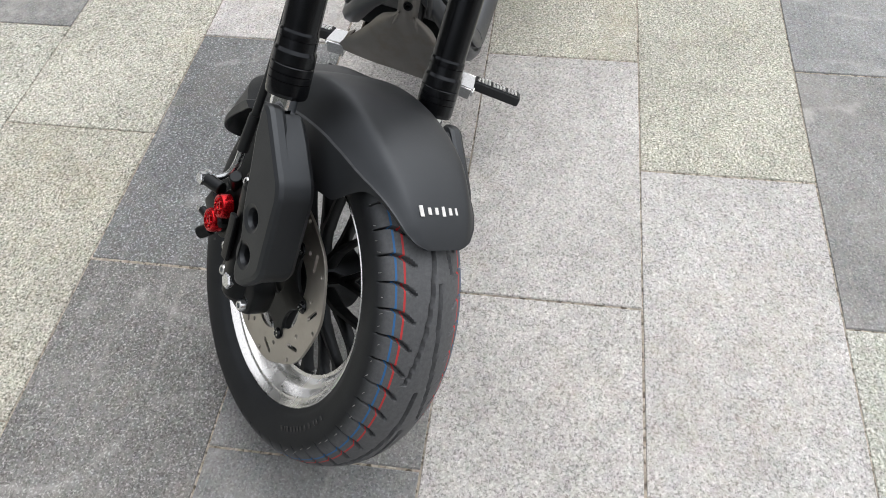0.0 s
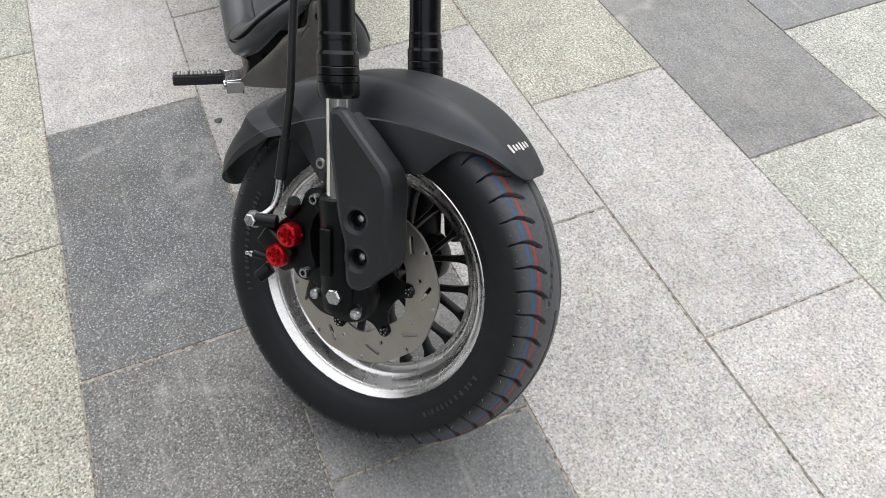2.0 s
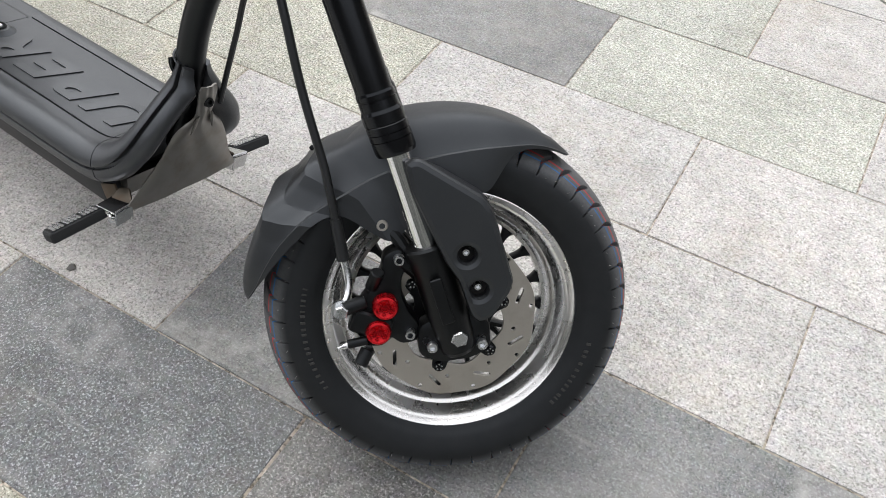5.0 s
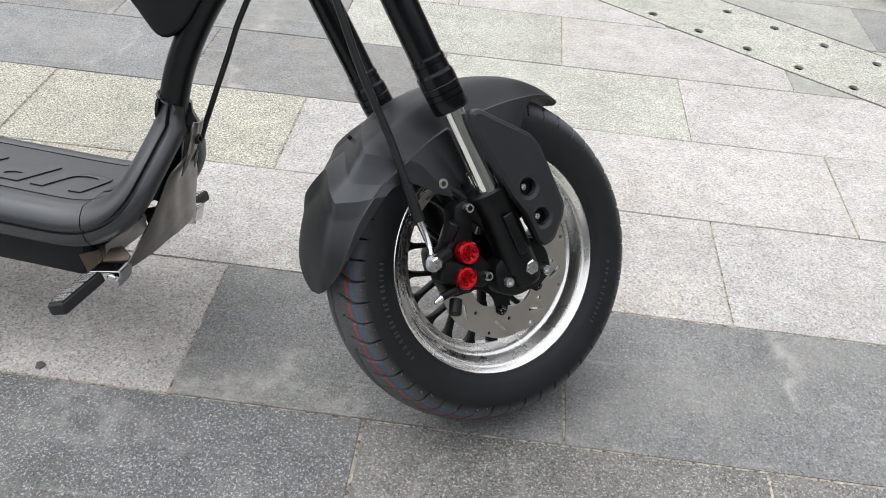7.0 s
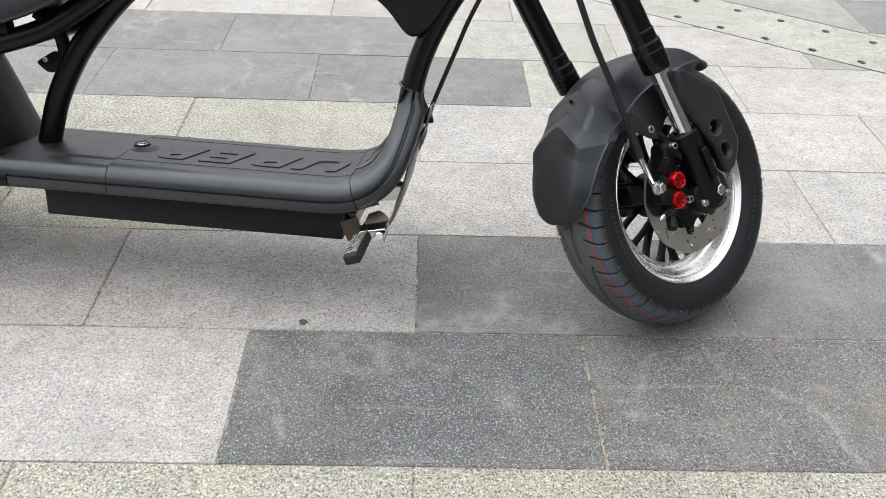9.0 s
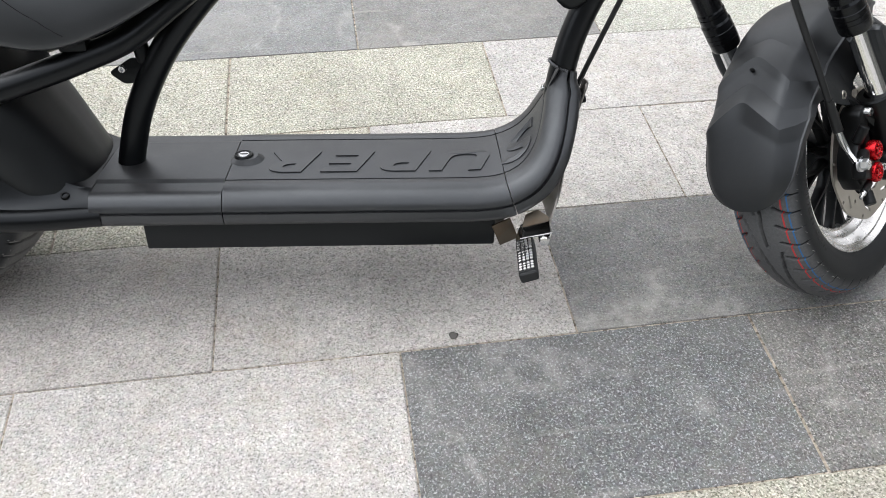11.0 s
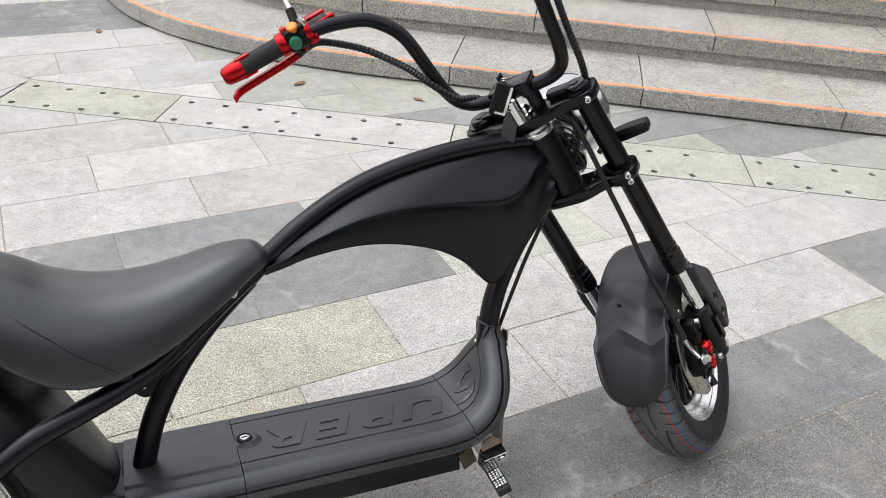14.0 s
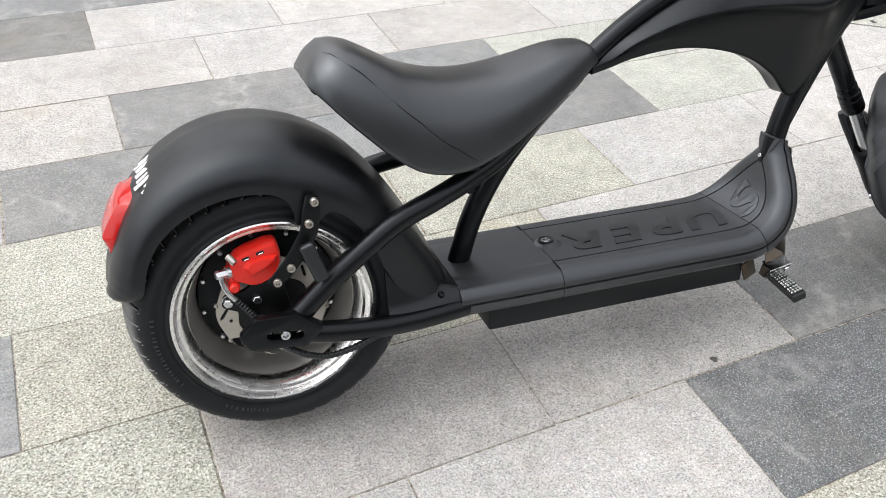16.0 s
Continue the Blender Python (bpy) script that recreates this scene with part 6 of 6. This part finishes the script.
tab[:, 2], creases, smooth_r = eased(tab[:, 2], 4.0), eased(creases, 4.0), eased(smooth_r, 4.0)
tab[:, 3] = eased(tab[:, 3], 1.6)
front_part = np.clip((q - 94) / 4, 0, 1)
tab[:, 0] = tab[:, 0] * front_part + eased(tab[:, 0], 4.0) * (1 - front_part)
G = []
for ang, (rc, wc, ws, rl), r0, line in zip(q, tab, smooth_r, creases):
    # a nearly flat crown with bent-down edges runs into a valley above a sharp crease, the side skirt hangs below it
    crease = max(line, rl + 0.0015)
    d = rc - crease
    back = min(1, max(0, (ang - 80) / 26))
    back = back * back * (3 - 2 * back)
    half = [(0, rc), (0.30 * ws, rc - 0.015 * d), (0.58 * ws, rc - 0.07 * d), (0.72 * ws, rc - 0.18 * d), (0.83 * ws, rc - 0.46 * d), (0.93 * ws, rc - 0.84 * d), (0.965 * ws, rc - 0.965 * d)]
    half = np.concatenate([spline(half, 26), spline([(ws, crease), (ws * (1 + 0.6 * (crease - rl)), crease - 0.4 * (crease - rl)), (ws * (1 + 1.1 * (crease - rl)), rl)], 5)])
    # the ridges stand a little wider as well
    half[:, 0] *= 1 + (rc - r0) * 0.55 / 0.079 * np.clip(half[:, 0] / 0.055 - 0.4, 0, 1)
    # the ridges run like chevrons: back towards the crown's edges, then forward again down the skirt
    along_half = np.r_[0, np.cumsum(np.linalg.norm(np.diff(half, axis=0), axis=1))] / 0.082
    lag = np.interp(along_half, (0, 0.1, 0.75, 1.05, 1.5), (0, 0.05, 1, 0.75, 0.1)) * 9.0 * back * min(1, (159 - ang) / 36)
    row = []
    for y, r, g in list(zip(-half[::-1, 0], half[::-1, 1], lag[::-1])) + list(zip(half[1:, 0], half[1:, 1], lag[1:])):
        a = radians(ang + g)
        row.append((0.033 + r * math.cos(a), y, -0.239 + r * math.sin(a)))
    G.append(row)
front_guard = fp("front_mudguard", thicken(from_grid(G), 0.003), PLASTIC, scooter, "matt black angular front mudguard with stepped ridges", 14)
for s in (-1, 1):
    fp("mudguard_bolt", bolt((-0.012, 0.079 * s, -0.086), (-0.012, 0.087 * s, -0.086), 0.0072, False), STEEL, front_guard)
    fp("mudguard_stay", tube([(-0.010, 0.074 * s, -0.092), (0.000, 0.082 * s, -0.106), (0.006, 0.088 * s, -0.125)], 0.0085, 10, 10), SATIN, front_guard)
fp("mudguard_screw", bolt((0.033 + 0.268 * math.cos(radians(112)), 0, -0.239 + 0.268 * math.sin(radians(112))), (0.033 + 0.2733 * math.cos(radians(112)), 0, -0.239 + 0.2733 * math.sin(radians(112))), 0.003, False), SATIN, front_guard)
for y, hgt, wd in ((-0.0275, 0.0165, 0.0085), (-0.0165, 0.011, 0.0075), (-0.0070, 0.011, 0.0075), (0.0025, 0.0155, 0.0075), (0.0120, 0.011, 0.0070), (0.0205, 0.011, 0.005)):
    a = radians(46.3)
    b = block(0.0012, wd * 0.62, hgt * 0.75, (0, 0, 0), 0.0004, 1)
    b.transform(Matrix.Translation((0.033 + 0.2572 * math.cos(a), y, -0.239 + 0.2572 * math.sin(a))) @ Matrix.Rotation(-a, 4, "Y"))
    fp("white_mark", b, WHITE, front_guard, "stroke of a small white maker's mark")

# -- front caliper --
out = rounded([(-0.014, -0.119), (0.003, -0.117), (0.004, -0.133), (-0.009, -0.149), (-0.015, -0.170), (-0.013, -0.195), (-0.006, -0.212), (-0.012, -0.229), (-0.028, -0.227), (-0.037, -0.214), (-0.052, -0.222), (-0.070, -0.216), (-0.074, -0.192), (-0.058, -0.166), (-0.034, -0.150), (-0.022, -0.136)], 0.005, 3)
bm = plate(out, [], 0.032, 0.004)
bm.transform(Matrix.Translation((-0.004, -0.088, 0)))
fcal = fp("front_brake_caliper", bm, SATIN, scooter, "black front brake caliper with red caps", 35)
bm = block(0.050, 0.022, 0.030, (0, 0, 0), 0.007, 3, pose(0, 0, 0, 0, 38, 0))
bm.transform(Matrix.Translation((-0.060, -0.108, -0.190)))
fp("caliper_body", bm, SATIN, fcal)
for x, z in ((-0.0365, -0.1725), (-0.0540, -0.2000)):
    m4 = Matrix.Translation((x, -0.110, z))
    bm = turned([(0, 0.0), (0.0130, 0.0), (0.0130, -0.010), (0.0118, -0.013), (0.0098, -0.0138), (0.0072, -0.0125), (0.0058, -0.0115), (0, -0.0115)], axis="y", sides=36)
    bm.transform(m4 @ Matrix.Diagonal((1.18, 1, 1.18, 1)))
    cap = fp("caliper_cap", bm, RED, fcal, "red anodised caliper cap")
    bm = bmesh.new()
    for k in range(6):
        a = 2 * math.pi * k / 6
        b = turned([(0, -0.0150), (0.0016, -0.0146), (0.0021, -0.0128), (0, -0.0125)], (0.0080 * math.cos(a), 0, 0.0080 * math.sin(a)), sides=10)
        add(bm, b)
    bm.transform(m4)
    fp("cap_dimple", bm, RED, cap)
    bm = turned([(0, -0.0122), (0.0032, -0.0122), (0.0038, -0.0136), (0.0052, -0.0136), (0.0054, -0.0116), (0, -0.0116)], axis="y", sides=18)
    bm.transform(m4)
    fp("cap_socket", bm, RED, cap)
for a, b, r, mat in (((-0.086, -0.118, -0.158), (-0.086, -0.132, -0.158), 0.0085, "h"), ((-0.058, -0.112, -0.160), (-0.084, -0.122, -0.158), 0.0085, "r"), ((-0.070, -0.112, -0.208), (-0.094, -0.114, -0.205), 0.0055, "r"), ((-0.074, -0.106, -0.222), (-0.088, -0.114, -0.236), 0.0085, "r"), ((-0.046, -0.100, -0.150), (-0.032, -0.112, -0.130), 0.008, "r")):
    fp("caliper_fitting", bolt(a, b, r) if mat == "h" else rod(a, b, r), ZINC if mat == "h" else SATIN, fcal)
fp("bleed_nipple", turned([(0, 0), (0.0042, 0.001), (0.0042, 0.007), (0.0028, 0.009), (0.0028, 0.014), (0, 0.015)], (0, 0, 0), "z", 12), ZINC, fcal).matrix_basis = Matrix.Translation((-0.092, -0.114, -0.206)) @ Matrix.Rotation(radians(-90), 4, "Y")
for x, z in ((-0.0045, -0.125), (-0.020, -0.219), (-0.003, -0.232), (0.060, -0.250)):
    fp("caliper_screw", bolt((x, -0.098, z), (x, -0.113, z), 0.0068, False), ZINC, fcal)
fp("caliper_arm", tube([(-0.004, -0.096, -0.126), (0.014, -0.098, -0.155), (0.020, -0.098, -0.20), (0.016, -0.098, -0.236)], 0.011, 16, 10), SATIN, fcal)

# -- key fob hanging from the ignition --
fob = tagged(new("key_fob"), "black and silver remote key fob hanging on a small chain", "key fob")
fob.matrix_basis = scooter.matrix_basis @ STEER


def kp(name, bm, mat, label=""):
    return part(name, bm, mat, fob, label)



def hang(x, y, z, turn):
    """A frame for a flat thing that hangs: z up, x its thin side, turned."""
    up = Vector((0.203, -0.527, 0.825))
    thin = Vector((-0.82, -0.463, 0.336))
    thin = (thin - up * thin.dot(up)).normalized()
    return Matrix.Translation((x, y, z)) @ Matrix((thin, up.cross(thin), up)).transposed().to_4x4() @ Matrix.Rotation(radians(turn), 4, "X")


kp("fob_body", block(0.012, 0.033, 0.064, (0, 0, 0), 0.007, 4, hang(-0.052, 0.003, 0.524, -10)), GLOSS, "black remote with a bright rim")
kp("fob_face", block(0.002, 0.022, 0.050, (0, 0, 0), 0.001, 2, hang(-0.0572, 0.0001, 0.5261, -10)), SATIN)
kp("fob_rim", block(0.005, 0.0055, 0.050, (0, 0, 0), 0.0015, 2, hang(-0.0572, 0.0001, 0.5261, -10) @ Matrix.Translation((0.0012, 0.0125, 0.002))), CHROME)
kp("fob_rim", block(0.005, 0.020, 0.0055, (0, 0, 0), 0.0015, 2, hang(-0.0572, 0.0001, 0.5261, -10) @ Matrix.Translation((0.0012, 0.004, -0.025))), CHROME)
kp("leather_tag", block(0.004, 0.027, 0.066, (0, 0, 0), 0.008, 3, hang(-0.050, 0.015, 0.470, -4)), LEATHER, "black leather tag")
for k in range(7):
    bm = tube([(0.0034 * math.cos(a), 0.0052 * math.sin(a), 0) for a in np.linspace(0, 2 * math.pi, 13)], 0.0008, 13, 6, False, False)
    bm.transform(Matrix.Translation((-0.036 - 0.003 * k, -0.012 + 0.002 * k, 0.552 - 0.0085 * k)) @ Matrix.Rotation(radians(90 * (k % 2)), 4, "X") @ Matrix.Rotation(radians(60), 4, "Y"))
    kp("chain_link", bm, CHROME)
kp("key_bow", block(0.020, 0.005, 0.022, (-0.022, 0, 0.548), 0.003, 2), GLOSS)
kp("key_blade", block(0.007, 0.0022, 0.030, (-0.022, 0, 0.525), 0.0005, 1), CHROME)
fp("ignition_lock", turned([(0, 0.512), (0.010, 0.512), (0.014, 0.509), (0.014, 0.462), (0, 0.462)], (-0.022, 0, 0), "z", 24), CHROME, scooter, "chromed ignition lock")

# -- litter on the paving --
LEAF = coat("dry_brown_leaf", (0.24, 0.15, 0.07), 0.8, 0.12)
GUM = coat("dark_trodden_gum", (0.09, 0.088, 0.084), 0.8, 0.1)


def dry_leaf(x, y, size, turn, label):
    """A curled leaf with a midrib and a short stalk."""
    ob = tagged(new("dry_leaf"), label, "leaf", "dry leaves")
    ob.matrix_basis = pose(x, y, 0.0005, 0, 0, turn)
    G = []
    for u in np.linspace(0, 1, 12):
        w = size * 0.24 * math.sin(math.pi * min(1, u * 0.94 + 0.04)) ** 0.8
        G.append([(size * (u - 0.5), v * w, 0.0012 + 0.10 * size * (abs(v) ** 1.5) + 0.08 * size * (u - 0.4) ** 2) for v in np.linspace(-1, 1, 7)])
    part("blade", thicken(from_grid(G), 0.0006), LEAF, ob, "", None, 60)
    part("stalk", tube([(size * 0.46, 0, 0.002), (size * 0.6, size * 0.03, 0.0025), (size * 0.75, size * 0.09, 0.0014)], 0.0008, 8, 6), LEAF, ob)


for x, y, size, turn, label in ((0.364, 2.261, 0.062, 24, "curled dry brown leaf lying near the steps"), (0.801, 1.917, 0.050, -62, "small dry brown leaf on greenish paving"), (-0.364, 3.275, 0.060, 80, "dry brown leaf at the foot of the steps")):
    dry_leaf(x, y, size, turn, label)
for x, y, r in ((-0.208, -0.279, 0.0075), (0.139, 1.882, 0.012)):
    bm = turned([(0, 0.0024), (r * 0.5, 0.0022), (r * 0.85, 0.0016), (r, 0.0004), (0, 0.0004)], axis="z", sides=18)
    for v in bm.verts:
        a = math.atan2(v.co.y, v.co.x)
        v.co.xy *= 1 + 0.12 * math.sin(3 * a + 1) + 0.07 * math.sin(5 * a)
    ob = part("gum_spot", bm, GUM, None, "", pose(x, y, 0.0006))
    tagged(ob, "dark flattened gum spot stuck on the granite", "gum spot", "gum spots")

# -- unseen ring of far-off walls, added to shape sky light and reflections --
bm = bmesh.new()
blocks = random.Random(11)
for k in range(36):
    a0, a1 = radians(10 * k - 60), radians(10 * k - 50)
    # tall sides darken what the scooter reflects, low sides leave the sky open
    h = blocks.uniform(23, 29) if k < 13 or k > 26 else blocks.uniform(3.5, 5.5)
    q = [(r * math.cos(a), r * math.sin(a), z) for z in (-0.1, h) for r, a in ((46, a0), (46, a1), (47, a1), (47, a0))]
    V = [bm.verts.new(p) for p in q]
    for f in ((0, 1, 5, 4), (1, 2, 6, 5), (2, 3, 7, 6), (3, 0, 4, 7), (4, 5, 6, 7)):
        bm.faces.new([V[c] for c in f])
UNSEEN_WALL = granite("unseen_dark_wall", (0.10, 0.105, 0.10), (0.22, 0.22, 0.21), (0.04, 0.045, 0.04), 0.9, 0.2)
tagged(part("backdrop", bm, UNSEEN_WALL, None), "added unseen ring of plain dark walls that shapes sky light and reflections", "backdrop", kind="structure")
